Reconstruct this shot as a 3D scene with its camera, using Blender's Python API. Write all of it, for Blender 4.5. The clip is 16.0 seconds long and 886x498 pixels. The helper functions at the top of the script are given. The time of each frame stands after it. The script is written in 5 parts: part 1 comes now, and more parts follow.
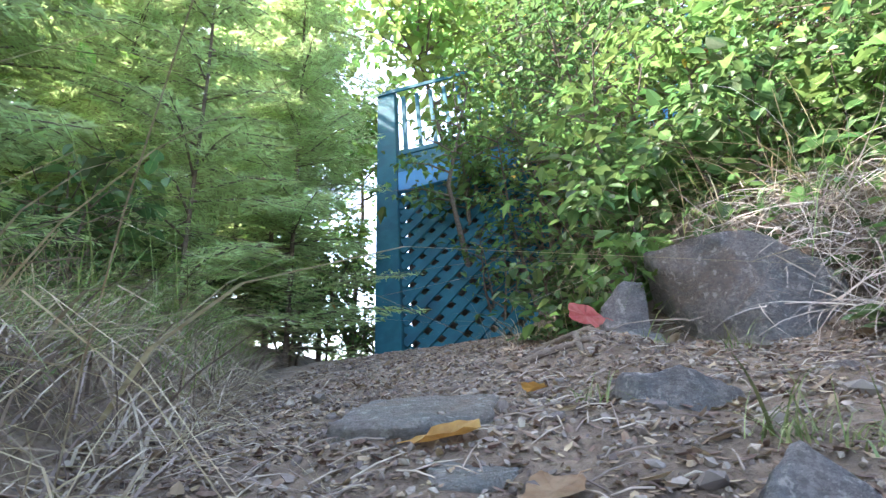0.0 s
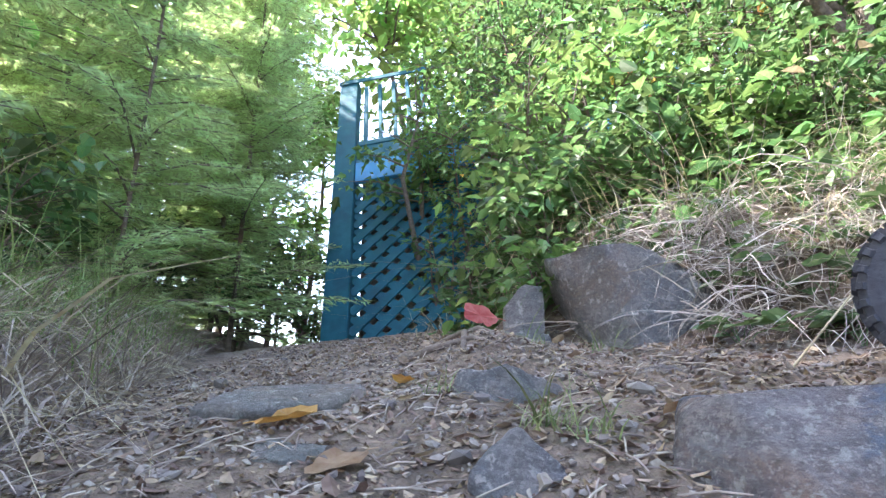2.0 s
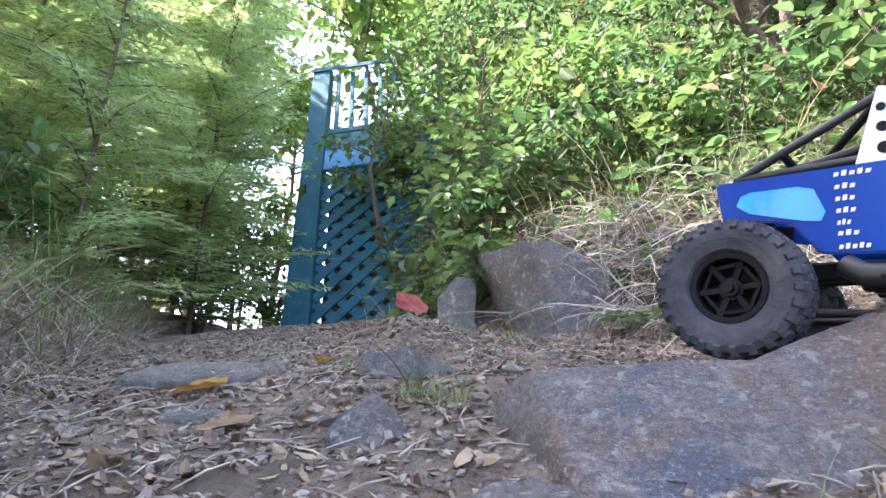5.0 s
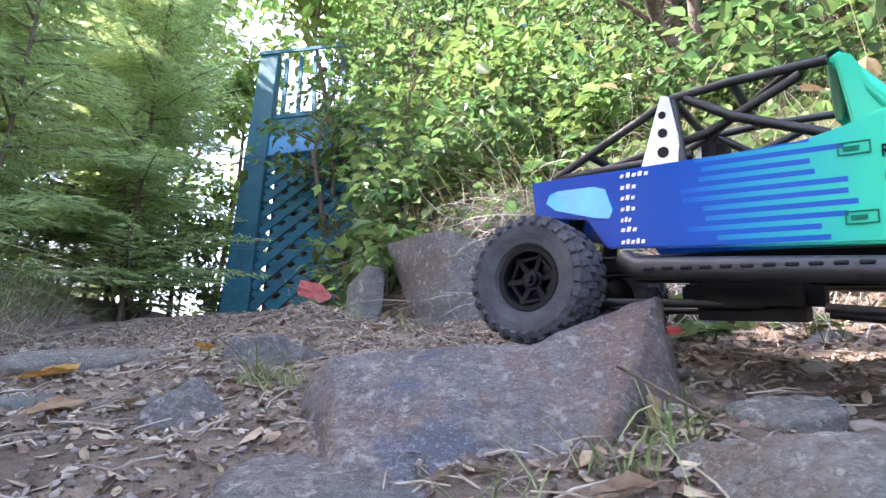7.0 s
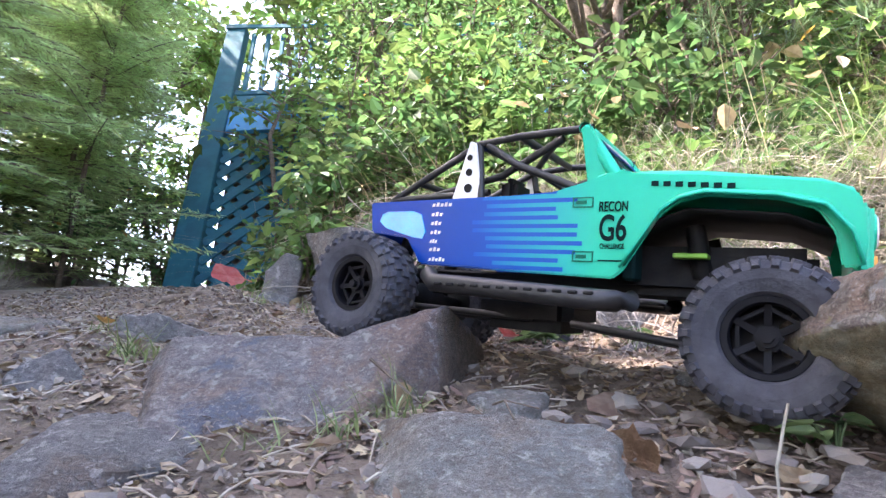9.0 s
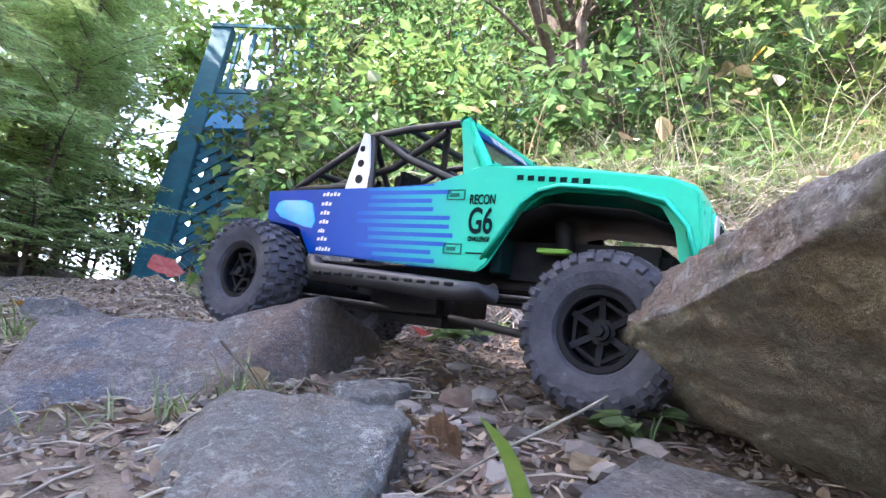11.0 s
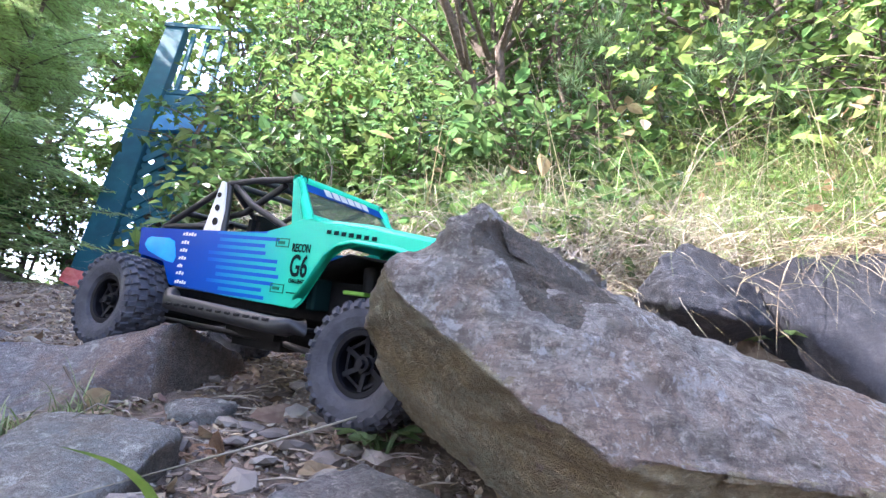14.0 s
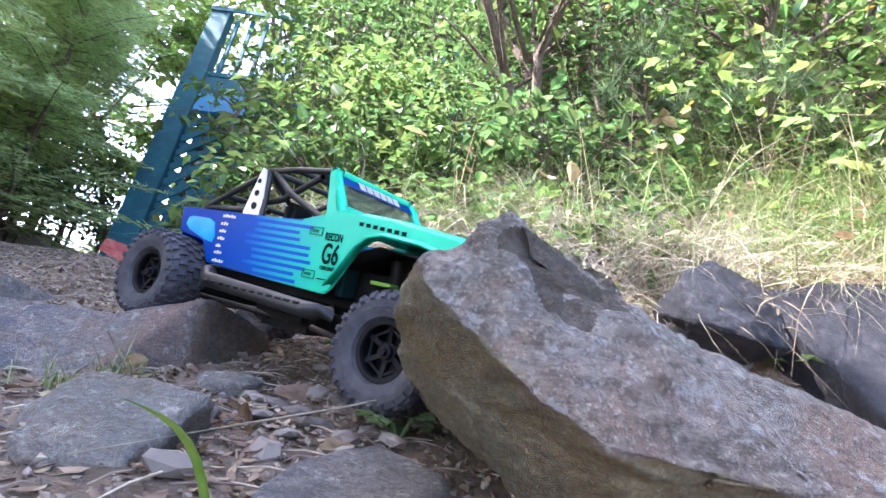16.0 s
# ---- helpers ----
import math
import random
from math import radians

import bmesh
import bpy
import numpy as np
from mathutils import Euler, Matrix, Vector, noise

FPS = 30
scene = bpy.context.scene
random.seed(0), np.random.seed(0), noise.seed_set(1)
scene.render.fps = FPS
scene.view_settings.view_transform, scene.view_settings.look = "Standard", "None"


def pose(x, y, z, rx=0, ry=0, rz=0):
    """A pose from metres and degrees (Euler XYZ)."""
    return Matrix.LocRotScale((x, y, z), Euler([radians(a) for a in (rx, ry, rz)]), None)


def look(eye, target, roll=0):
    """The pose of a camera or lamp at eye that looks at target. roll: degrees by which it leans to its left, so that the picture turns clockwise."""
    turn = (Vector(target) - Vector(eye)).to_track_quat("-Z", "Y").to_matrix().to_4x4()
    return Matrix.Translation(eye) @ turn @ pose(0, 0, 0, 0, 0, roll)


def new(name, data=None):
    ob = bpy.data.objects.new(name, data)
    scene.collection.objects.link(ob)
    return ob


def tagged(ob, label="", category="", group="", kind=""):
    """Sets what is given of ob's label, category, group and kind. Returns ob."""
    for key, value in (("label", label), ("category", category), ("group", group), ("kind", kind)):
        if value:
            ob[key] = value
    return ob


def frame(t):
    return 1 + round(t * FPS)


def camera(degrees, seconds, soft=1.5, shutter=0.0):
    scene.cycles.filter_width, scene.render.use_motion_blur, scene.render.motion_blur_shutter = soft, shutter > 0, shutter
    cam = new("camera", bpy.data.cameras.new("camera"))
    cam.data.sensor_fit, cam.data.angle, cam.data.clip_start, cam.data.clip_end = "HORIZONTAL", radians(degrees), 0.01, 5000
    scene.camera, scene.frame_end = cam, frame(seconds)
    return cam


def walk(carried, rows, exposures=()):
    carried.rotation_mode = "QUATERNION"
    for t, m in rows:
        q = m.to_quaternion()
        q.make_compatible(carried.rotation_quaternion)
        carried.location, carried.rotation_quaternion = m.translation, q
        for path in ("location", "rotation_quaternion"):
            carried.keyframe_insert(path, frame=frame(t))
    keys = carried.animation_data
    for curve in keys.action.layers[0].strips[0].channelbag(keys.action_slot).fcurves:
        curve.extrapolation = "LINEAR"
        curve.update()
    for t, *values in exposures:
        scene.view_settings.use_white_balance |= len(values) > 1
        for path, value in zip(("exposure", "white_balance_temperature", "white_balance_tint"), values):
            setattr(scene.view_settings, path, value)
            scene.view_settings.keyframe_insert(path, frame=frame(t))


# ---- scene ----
cam = camera(77.2, 16.0, soft=1.4, shutter=0.2)
EXPO = [(0.0, 3.30, 6500, 16), (3.0, 3.32, 6250, 20), (5.5, 3.27, 6550, 24), (9.0, 3.26, 6550, 25), (11.5, 3.25, 6200, 25), (16.0, 3.24, 6200, 25)]
PATH = [
    (0, (-0.008, -0.044, 0.124), (-0.012, 1.861, 0.730), -2.2),
    (0.5, (0.030, -0.059, 0.126), (0.052, 1.847, 0.731), -1.8),
    (1, (0.058, -0.082, 0.125), (0.107, 1.830, 0.711), -1.2),
    (1.5, (0.085, -0.099, 0.124), (0.182, 1.813, 0.704), -1.2),
    (2, (0.100, -0.117, 0.118), (0.213, 1.796, 0.691), -0.5),
    (2.5, (0.112, -0.137, 0.117), (0.246, 1.776, 0.688), 0.1),
    (3, (0.122, -0.154, 0.113), (0.263, 1.760, 0.675), 1.4),
    (3.2, (0.125, -0.163, 0.113), (0.268, 1.752, 0.669), 1.4),
    (5.5, (0.201, -0.201, 0.102), (0.434, 1.712, 0.636), 0.4),
    (6, (0.233, -0.211, 0.103), (0.504, 1.699, 0.631), 0.3),
    (6.5, (0.260, -0.222, 0.103), (0.569, 1.684, 0.623), 0.5),
    (7, (0.286, -0.238, 0.100), (0.628, 1.668, 0.598), 0.2),
    (7.5, (0.316, -0.268, 0.097), (0.693, 1.635, 0.585), -0.1),
    (8, (0.346, -0.307, 0.100), (0.751, 1.590, 0.586), 1.3),
    (8.5, (0.373, -0.335, 0.101), (0.816, 1.558, 0.567), 1.8),
    (9, (0.392, -0.362, 0.103), (0.851, 1.530, 0.560), 3.5),
    (9.2, (0.399, -0.371, 0.104), (0.860, 1.521, 0.560), 4.0),
    (11.3, (0.499, -0.388, 0.094), (1.004, 1.482, 0.591), 5.9),
    (11.5, (0.504, -0.402, 0.100), (1.017, 1.466, 0.596), 6.1),
    (12, (0.536, -0.438, 0.105), (1.082, 1.419, 0.610), 5.4),
    (12.5, (0.551, -0.472, 0.122), (1.117, 1.376, 0.637), 6.1),
    (13, (0.567, -0.500, 0.122), (1.146, 1.344, 0.636), 6.7),
    (13.5, (0.585, -0.514, 0.122), (1.187, 1.323, 0.635), 5.9),
    (14, (0.591, -0.521, 0.122), (1.203, 1.312, 0.636), 5.9),
    (14.5, (0.602, -0.528, 0.120), (1.223, 1.302, 0.634), 6.8),
    (15, (0.604, -0.535, 0.124), (1.219, 1.297, 0.639), 8.5),
    (15.5, (0.606, -0.536, 0.107), (1.209, 1.309, 0.589), 7.3),
    (16, (0.582, -0.541, 0.117), (1.117, 1.322, 0.610), 10.8),
]
walk(cam, [(t, look(eye, target, roll)) for t, eye, target, roll in PATH], exposures=EXPO)

# ---- light ----
SUN_AZ, SUN_EL = -74.0, 50.0  # degrees: to the left of +y, above the horizon
world = bpy.data.worlds.new("daylight")
scene.world = world
world.use_nodes = True
wn = world.node_tree.nodes
sky = wn.new("ShaderNodeTexSky")
sky.sky_type, sky.sun_disc = "NISHITA", False
sky.sun_elevation, sky.sun_rotation = radians(SUN_EL), radians(SUN_AZ)
sky.air_density, sky.dust_density = 1.0, 2.5
wn["Background"].inputs["Strength"].default_value = 0.15
world.node_tree.links.new(sky.outputs["Color"], wn["Background"].inputs["Color"])
sun_dir = Vector((math.sin(radians(SUN_AZ)) * math.cos(radians(SUN_EL)), math.cos(radians(SUN_AZ)) * math.cos(radians(SUN_EL)), math.sin(radians(SUN_EL))))
sun_data = bpy.data.lights.new("sun", "SUN")
sun_data.energy, sun_data.angle, sun_data.color = 3.6, radians(0.6), (1.0, 0.96, 0.88)
sun = new("sun", sun_data)
sun.matrix_world = look(sun_dir * 30, (0, 0, 0))

# ---- materials ----


def material(name, base, rough=0.8, second=None, scale=20.0, detail=4.0, bump=0.0, bump_scale=60.0, metal=0.0, mix=(0.4, 0.65),
             third=None, third_scale=6.0, third_range=(0.5, 0.7), per="", spread=0.12, translucent=0.0, spec=0.5, coat=0.0):
    """A surface with colour variation at two scales, relief, and slight variation from piece to piece (per: 'object' or 'island')."""
    m = bpy.data.materials.new(name)
    m.use_nodes = True
    n, l = m.node_tree.nodes, m.node_tree.links
    b = n["Principled BSDF"]
    b.inputs["Roughness"].default_value, b.inputs["Metallic"].default_value = rough, metal
    b.inputs["Specular IOR Level"].default_value = spec
    b.inputs["Coat Weight"].default_value = coat
    geo = n.new("ShaderNodeTexCoord")
    colour = None

    def noise_mix(under, over, size, lo, hi, octaves):
        tex = n.new("ShaderNodeTexNoise")
        tex.inputs["Scale"].default_value, tex.inputs["Detail"].default_value, tex.inputs["Roughness"].default_value = size, octaves, 0.62
        l.new(geo.outputs["Object"], tex.inputs["Vector"])
        ramp = n.new("ShaderNodeMapRange")
        ramp.inputs["From Min"].default_value, ramp.inputs["From Max"].default_value = lo, hi
        l.new(tex.outputs["Fac"], ramp.inputs["Value"])
        mixer = n.new("ShaderNodeMix")
        mixer.data_type = "RGBA"
        l.new(ramp.outputs["Result"], mixer.inputs["Factor"])
        if isinstance(under, tuple):
            mixer.inputs["A"].default_value = (*under, 1)
        else:
            l.new(under, mixer.inputs["A"])
        mixer.inputs["B"].default_value = (*over, 1)
        return mixer.outputs["Result"]

    b.inputs["Base Color"].default_value = (*base, 1)
    if second:
        colour = noise_mix(base, second, scale, mix[0], mix[1], detail)
    if third:
        colour = noise_mix(colour or base, third, third_scale, third_range[0], third_range[1], 5.0)
    if per:
        info = n.new("ShaderNodeObjectInfo" if per == "object" else "ShaderNodeNewGeometry")
        value = info.outputs["Random" if per == "object" else "Random Per Island"]
        hsv = n.new("ShaderNodeHueSaturation")
        for socket, lo, hi in (("Value", 1 - 3 * spread, 1 + 3 * spread), ("Hue", 0.5 - spread * 0.16, 0.5 + spread * 0.16)):
            ramp = n.new("ShaderNodeMapRange")
            ramp.inputs["To Min"].default_value, ramp.inputs["To Max"].default_value = lo, hi
            l.new(value, ramp.inputs["Value"])
            l.new(ramp.outputs["Result"], hsv.inputs[socket])
        if colour:
            l.new(colour, hsv.inputs["Color"])
        else:
            hsv.inputs["Color"].default_value = (*base, 1)
        colour = hsv.outputs["Color"]
    if colour:
        l.new(colour, b.inputs["Base Color"])
    if bump:
        tex = n.new("ShaderNodeTexNoise")
        tex.inputs["Scale"].default_value, tex.inputs["Detail"].default_value, tex.inputs["Roughness"].default_value = bump_scale, 6, 0.65
        l.new(geo.outputs["Object"], tex.inputs["Vector"])
        relief = n.new("ShaderNodeBump")
        relief.inputs["Strength"].default_value, relief.inputs["Distance"].default_value = bump, 0.01
        l.new(tex.outputs["Fac"], relief.inputs["Height"])
        if bump > 0.45:
            grain = n.new("ShaderNodeTexVoronoi")
            grain.inputs["Scale"].default_value = bump_scale * 2.7
            l.new(geo.outputs["Object"], grain.inputs["Vector"])
            over = n.new("ShaderNodeBump")
            over.inputs["Strength"].default_value, over.inputs["Distance"].default_value = bump * 0.6, 0.004
            l.new(grain.outputs["Distance"], over.inputs["Height"])
            l.new(over.outputs["Normal"], relief.inputs["Normal"])
        l.new(relief.outputs["Normal"], b.inputs["Normal"])
    if translucent:
        thin = n.new("ShaderNodeBsdfTranslucent")
        both = n.new("ShaderNodeMixShader")
        both.inputs["Fac"].default_value = translucent
        if colour:
            l.new(colour, thin.inputs["Color"])
        else:
            thin.inputs["Color"].default_value = (*base, 1)
        l.new(b.outputs["BSDF"], both.inputs[1])
        l.new(thin.outputs["BSDF"], both.inputs[2])
        l.new(both.outputs["Shader"], n["Material Output"].inputs["Surface"])
    return m


M_soil = material("soil", (0.135, 0.096, 0.068), 0.95, (0.245, 0.185, 0.135), 35, 8, 0.9, 150, third=(0.07, 0.05, 0.036), third_scale=5)


def rock_material(name, base, pale, dark, rust, rust_at=0.56, layer=(0.5, 0.3, 1.0), spots=0.6, stain=None):
    """Weathered stone: blotches, thin layers, rusty patches, cracks, pale lichen specks and pits."""
    m = bpy.data.materials.new(name)
    m.use_nodes = True
    n, l = m.node_tree.nodes, m.node_tree.links
    b = n["Principled BSDF"]
    b.inputs["Roughness"].default_value, b.inputs["Specular IOR Level"].default_value = 0.66, 0.28
    co = n.new("ShaderNodeTexCoord")

    def field(size, octaves, rough=0.62, warp=0.0, source=None):
        tex = n.new("ShaderNodeTexNoise")
        for key, v in (("Scale", size), ("Detail", octaves), ("Roughness", rough), ("Distortion", warp)):
            tex.inputs[key].default_value = v
        l.new(source or co.outputs["Object"], tex.inputs["Vector"])
        return tex.outputs["Fac"]

    def span(value, lo, hi, top=1.0):
        ramp = n.new("ShaderNodeMapRange")
        ramp.inputs["From Min"].default_value, ramp.inputs["From Max"].default_value, ramp.inputs["To Max"].default_value = lo, hi, top
        l.new(value, ramp.inputs["Value"])
        return ramp.outputs["Result"]

    def blend(under, over, amount):
        mixer = n.new("ShaderNodeMix")
        mixer.data_type = "RGBA"
        l.new(amount, mixer.inputs["Factor"])
        for key, v in (("A", under), ("B", over)):
            if isinstance(v, tuple):
                mixer.inputs[key].default_value = (*v, 1)
            else:
                l.new(v, mixer.inputs[key])
        return mixer.outputs["Result"]

    turn = n.new("ShaderNodeMapping")
    turn.inputs["Rotation"].default_value = layer
    turn.inputs["Scale"].default_value = (1.0, 1.0, 6.0)
    l.new(co.outputs["Object"], turn.inputs["Vector"])
    blotch, bands = field(11, 10, 0.68, 0.4), field(13, 8, 0.7, 0.6, turn.outputs["Vector"])
    mottle, grain, specks = field(42, 8, 0.78, 0.3), field(150, 6, 0.8), field(70, 7, 0.7)
    flecks, crumbs = field(330, 4, 0.75), field(95, 5, 0.8, 0.6, turn.outputs["Vector"])
    cool = tuple(c * f for c, f in zip(base, (0.84, 0.88, 0.94)))
    colour = blend(base, cool, span(blotch, 0.44, 0.58))
    colour = blend(colour, tuple(c * f for c, f in zip(base, (0.68, 0.82, 0.92))), span(field(4.5, 6, 0.66, 0.6), 0.44, 0.56, 0.95))
    colour = blend(colour, pale, span(mottle, 0.50, 0.62, 0.7))
    colour = blend(colour, dark, span(bands, 0.53, 0.66, 0.6))
    colour = blend(colour, rust, span(field(7, 9, 0.72, 0.8), rust_at, rust_at + 0.08, 0.75))
    if stain:
        colour = blend(colour, stain, span(field(10, 8, 0.7, 1.2), 0.53, 0.60, 0.85))
    streaks = field(48, 6, 0.72, 0.5, turn.outputs["Vector"])
    colour = blend(colour, dark, span(streaks, 0.50, 0.62, 0.42))
    colour = blend(colour, dark, span(grain, 0.50, 0.56, 0.62))
    colour = blend(colour, dark, span(crumbs, 0.53, 0.60, 0.55))
    colour = blend(colour, pale, span(flecks, 0.56, 0.62, 0.65))
    colour = blend(colour, tuple(min(0.6, c * 1.4) for c in pale), span(specks, 0.57, 0.62, spots))
    edges = n.new("ShaderNodeTexVoronoi")
    edges.feature = "DISTANCE_TO_EDGE"
    edges.inputs["Scale"].default_value = 13.0
    warp = n.new("ShaderNodeVectorMath")
    warp.operation = "MULTIPLY_ADD"
    bend = n.new("ShaderNodeTexNoise")
    bend.inputs["Scale"].default_value, bend.inputs["Detail"].default_value = 14, 5
    l.new(co.outputs["Object"], bend.inputs["Vector"])
    l.new(bend.outputs["Color"], warp.inputs[0])
    warp.inputs[1].default_value = (0.12, 0.12, 0.12)
    l.new(co.outputs["Object"], warp.inputs[2])
    l.new(warp.outputs["Vector"], edges.inputs["Vector"])
    rare = n.new("ShaderNodeMath")
    rare.operation = "MULTIPLY"
    l.new(span(edges.outputs["Distance"], 0.012, 0.0), rare.inputs[0])
    l.new(span(field(6, 3), 0.56, 0.66, 0.6), rare.inputs[1])
    crack = rare.outputs["Value"]
    colour = blend(colour, tuple(c * 0.45 for c in dark), crack)
    l.new(colour, b.inputs["Base Color"])
    last = None
    for height, strength, depth in ((blotch, 0.9, 0.025), (bands, 0.9, 0.016), (mottle, 1.0, 0.012), (streaks, 1.0, 0.008), (crumbs, 1.0, 0.005), (grain, 1.0, 0.005), (flecks, 0.8, 0.002), (crack, -0.5, 0.004)):
        relief = n.new("ShaderNodeBump")
        relief.invert = strength < 0
        relief.inputs["Strength"].default_value, relief.inputs["Distance"].default_value = abs(strength), depth
        l.new(height, relief.inputs["Height"])
        if last:
            l.new(last, relief.inputs["Normal"])
        last = relief.outputs["Normal"]
    l.new(last, b.inputs["Normal"])
    return m


M_rock = rock_material("grey_rock", (0.295, 0.262, 0.242), (0.43, 0.39, 0.365), (0.125, 0.115, 0.112), (0.25, 0.18, 0.135), 0.56)
M_rock_stained = rock_material("stained_rock", (0.34, 0.285, 0.26), (0.48, 0.42, 0.39), (0.13, 0.11, 0.11), (0.30, 0.195, 0.14), 0.50, (0.2, 0.3, 0.6), 0.5, (0.13, 0.165, 0.225))
M_rock_brown = rock_material("brown_rock", (0.47, 0.37, 0.30), (0.62, 0.55, 0.48), (0.14, 0.115, 0.10), (0.38, 0.25, 0.18), 0.48, (0.9, 0.4, 0.2))
# Mossy brown, lightened to stand in for light bounced off the ground.
M_rock_mossy_lit = rock_material("mossy_lit_rock", (0.47, 0.38, 0.25), (0.56, 0.48, 0.335), (0.22, 0.17, 0.105), (0.42, 0.32, 0.17), 0.5, (1.2, 0.2, 0.3), 0.2)
M_rock_pale = rock_material("pale_rock", (0.36, 0.315, 0.275), (0.48, 0.44, 0.40), (0.17, 0.15, 0.13), (0.29, 0.205, 0.14), 0.56)
M_rock_dark = rock_material("dark_rock", (0.050, 0.053, 0.066), (0.085, 0.088, 0.105), (0.03, 0.03, 0.038), (0.085, 0.062, 0.05), 0.62)
M_rock_end = rock_material("brown_broken_rock", (0.265, 0.21, 0.165), (0.36, 0.295, 0.24), (0.12, 0.095, 0.075), (0.26, 0.175, 0.12), 0.52, (0.4, 0.9, 0.3), 0.2)
M_rock_scar = rock_material("broken_rock", (0.195, 0.148, 0.113), (0.27, 0.21, 0.165), (0.09, 0.068, 0.05), (0.20, 0.135, 0.095), 0.55, (0.4, 0.9, 0.3), 0.2)
M_root = material("dry_roots", (0.36, 0.30, 0.255), 0.85, (0.50, 0.44, 0.385), 40, 3, per="island", spread=0.14)
M_twig = material("dry_twigs", (0.22, 0.175, 0.14), 0.85, (0.36, 0.30, 0.25), 40, 3, per="island", spread=0.15)
M_rootwood = material("weathered_root", (0.12, 0.09, 0.068), 0.9, (0.19, 0.15, 0.12), 50, 6, 0.6, 140)
M_cream = material("cream_leaf", (0.52, 0.42, 0.27), 0.75, (0.38, 0.27, 0.16), 50, 4, translucent=0.2)
M_stone = material("stone", (0.145, 0.127, 0.113), 0.88, (0.22, 0.192, 0.172), 60, 5, 0.4, 160, per="object", spread=0.13)
M_gravel = material("gravel", (0.165, 0.135, 0.112), 0.9, (0.25, 0.212, 0.18), 90, 4, 0.3, 250, per="island", spread=0.16)
M_litter = material("leaf_litter", (0.175, 0.118, 0.08), 0.85, (0.29, 0.215, 0.155), 60, 4, per="island", spread=0.17, translucent=0.15)
M_straw = material("straw", (0.36, 0.315, 0.205), 0.7, (0.26, 0.195, 0.12), 40, 3, per="island", spread=0.13, translucent=0.2)
M_blade = material("fresh_blade", (0.22, 0.36, 0.07), 0.5, (0.30, 0.42, 0.11), 60, 3, translucent=0.35)
M_tuft = material("dull_grass", (0.13, 0.18, 0.065), 0.6, (0.26, 0.27, 0.12), 30, 3, per="island", spread=0.15, translucent=0.3)
M_hay = material("bleached_grass", (0.40, 0.36, 0.285), 0.7, (0.235, 0.23, 0.16), 40, 3, per="island", spread=0.1, translucent=0.25)
M_grass = material("grass_blade", (0.125, 0.215, 0.055), 0.55, (0.25, 0.32, 0.11), 30, 3, per="island", spread=0.15, translucent=0.35)
M_leaf = material("broad_leaf", (0.068, 0.138, 0.046), 0.5, (0.115, 0.185, 0.064), 12, 3, per="island", spread=0.15, translucent=0.5)
M_leaf_deep = material("deep_green_leaf", (0.07, 0.14, 0.05), 0.45, (0.115, 0.185, 0.065), 12, 3, per="island", spread=0.15, translucent=0.45)
M_leaf_lime = material("lime_leaf", (0.10, 0.19, 0.052), 0.5, (0.165, 0.245, 0.075), 12, 3, per="island", spread=0.15, translucent=0.5)
# Lighter copy of the leaf green: sunlight is put into its colour.
M_leaf_sunlit = material("sun_tinted_leaf", (0.17, 0.30, 0.08), 0.45, (0.27, 0.36, 0.11), 2, 3, per="island", spread=0.16, translucent=0.6)
M_needle = material("needle_spray", (0.36, 0.48, 0.19), 0.5, (0.45, 0.55, 0.25), 5, 3, per="island", spread=0.14, translucent=0.6)
M_needle_deep = material("pine_needle", (0.15, 0.24, 0.12), 0.45, (0.22, 0.31, 0.17), 8, 3, per="island", spread=0.14, translucent=0.3)
M_fern = material("plant_leaf", (0.085, 0.145, 0.055), 0.6, (0.14, 0.20, 0.08), 40, 3, per="island", spread=0.1, translucent=0.4)
M_autumn = material("turning_leaf", (0.50, 0.33, 0.06), 0.55, (0.45, 0.16, 0.08), 14, 3, per="island", spread=0.12, translucent=0.5)
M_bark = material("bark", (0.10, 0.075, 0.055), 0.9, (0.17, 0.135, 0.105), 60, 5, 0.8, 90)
M_yellow = material("yellow_leaf", (0.58, 0.38, 0.13), 0.6, (0.42, 0.24, 0.07), 50, 4, translucent=0.25)
M_red = material("red_leaf", (0.48, 0.11, 0.10), 0.65, (0.55, 0.20, 0.17), 50, 4, translucent=0.25)
M_brown = material("brown_leaf", (0.34, 0.215, 0.13), 0.8, (0.22, 0.13, 0.075), 70, 5, 0.5, 200, translucent=0.12)
M_tan = material("tan_leaf", (0.42, 0.30, 0.19), 0.75, (0.30, 0.19, 0.11), 60, 4, translucent=0.2)
M_teal = material("teal_paint", (0.012, 0.082, 0.108), 0.75, (0.016, 0.105, 0.135), 12, 5, 0.15, 120, third=(0.014, 0.06, 0.085), third_scale=4, spec=0.25)
M_teal_light = material("light_blue_paint", (0.03, 0.21, 0.40), 0.6, (0.03, 0.17, 0.33), 10, 4, spec=0.3)
M_grey_wood = material("weathered_wood", (0.32, 0.30, 0.28), 0.85, (0.22, 0.20, 0.19), 30, 5, 0.3, 80)


# ---- mesh helpers ----
def mesh_object(name, verts, faces, mat, parent=None, smooth=False):
    me = bpy.data.meshes.new(name)
    me.from_pydata(verts, [], faces)
    me.validate()
    if smooth:
        me.polygons.foreach_set("use_smooth", [True] * len(me.polygons))
    me.materials.append(mat)
    ob = new(name, me)
    ob.parent = parent
    return ob


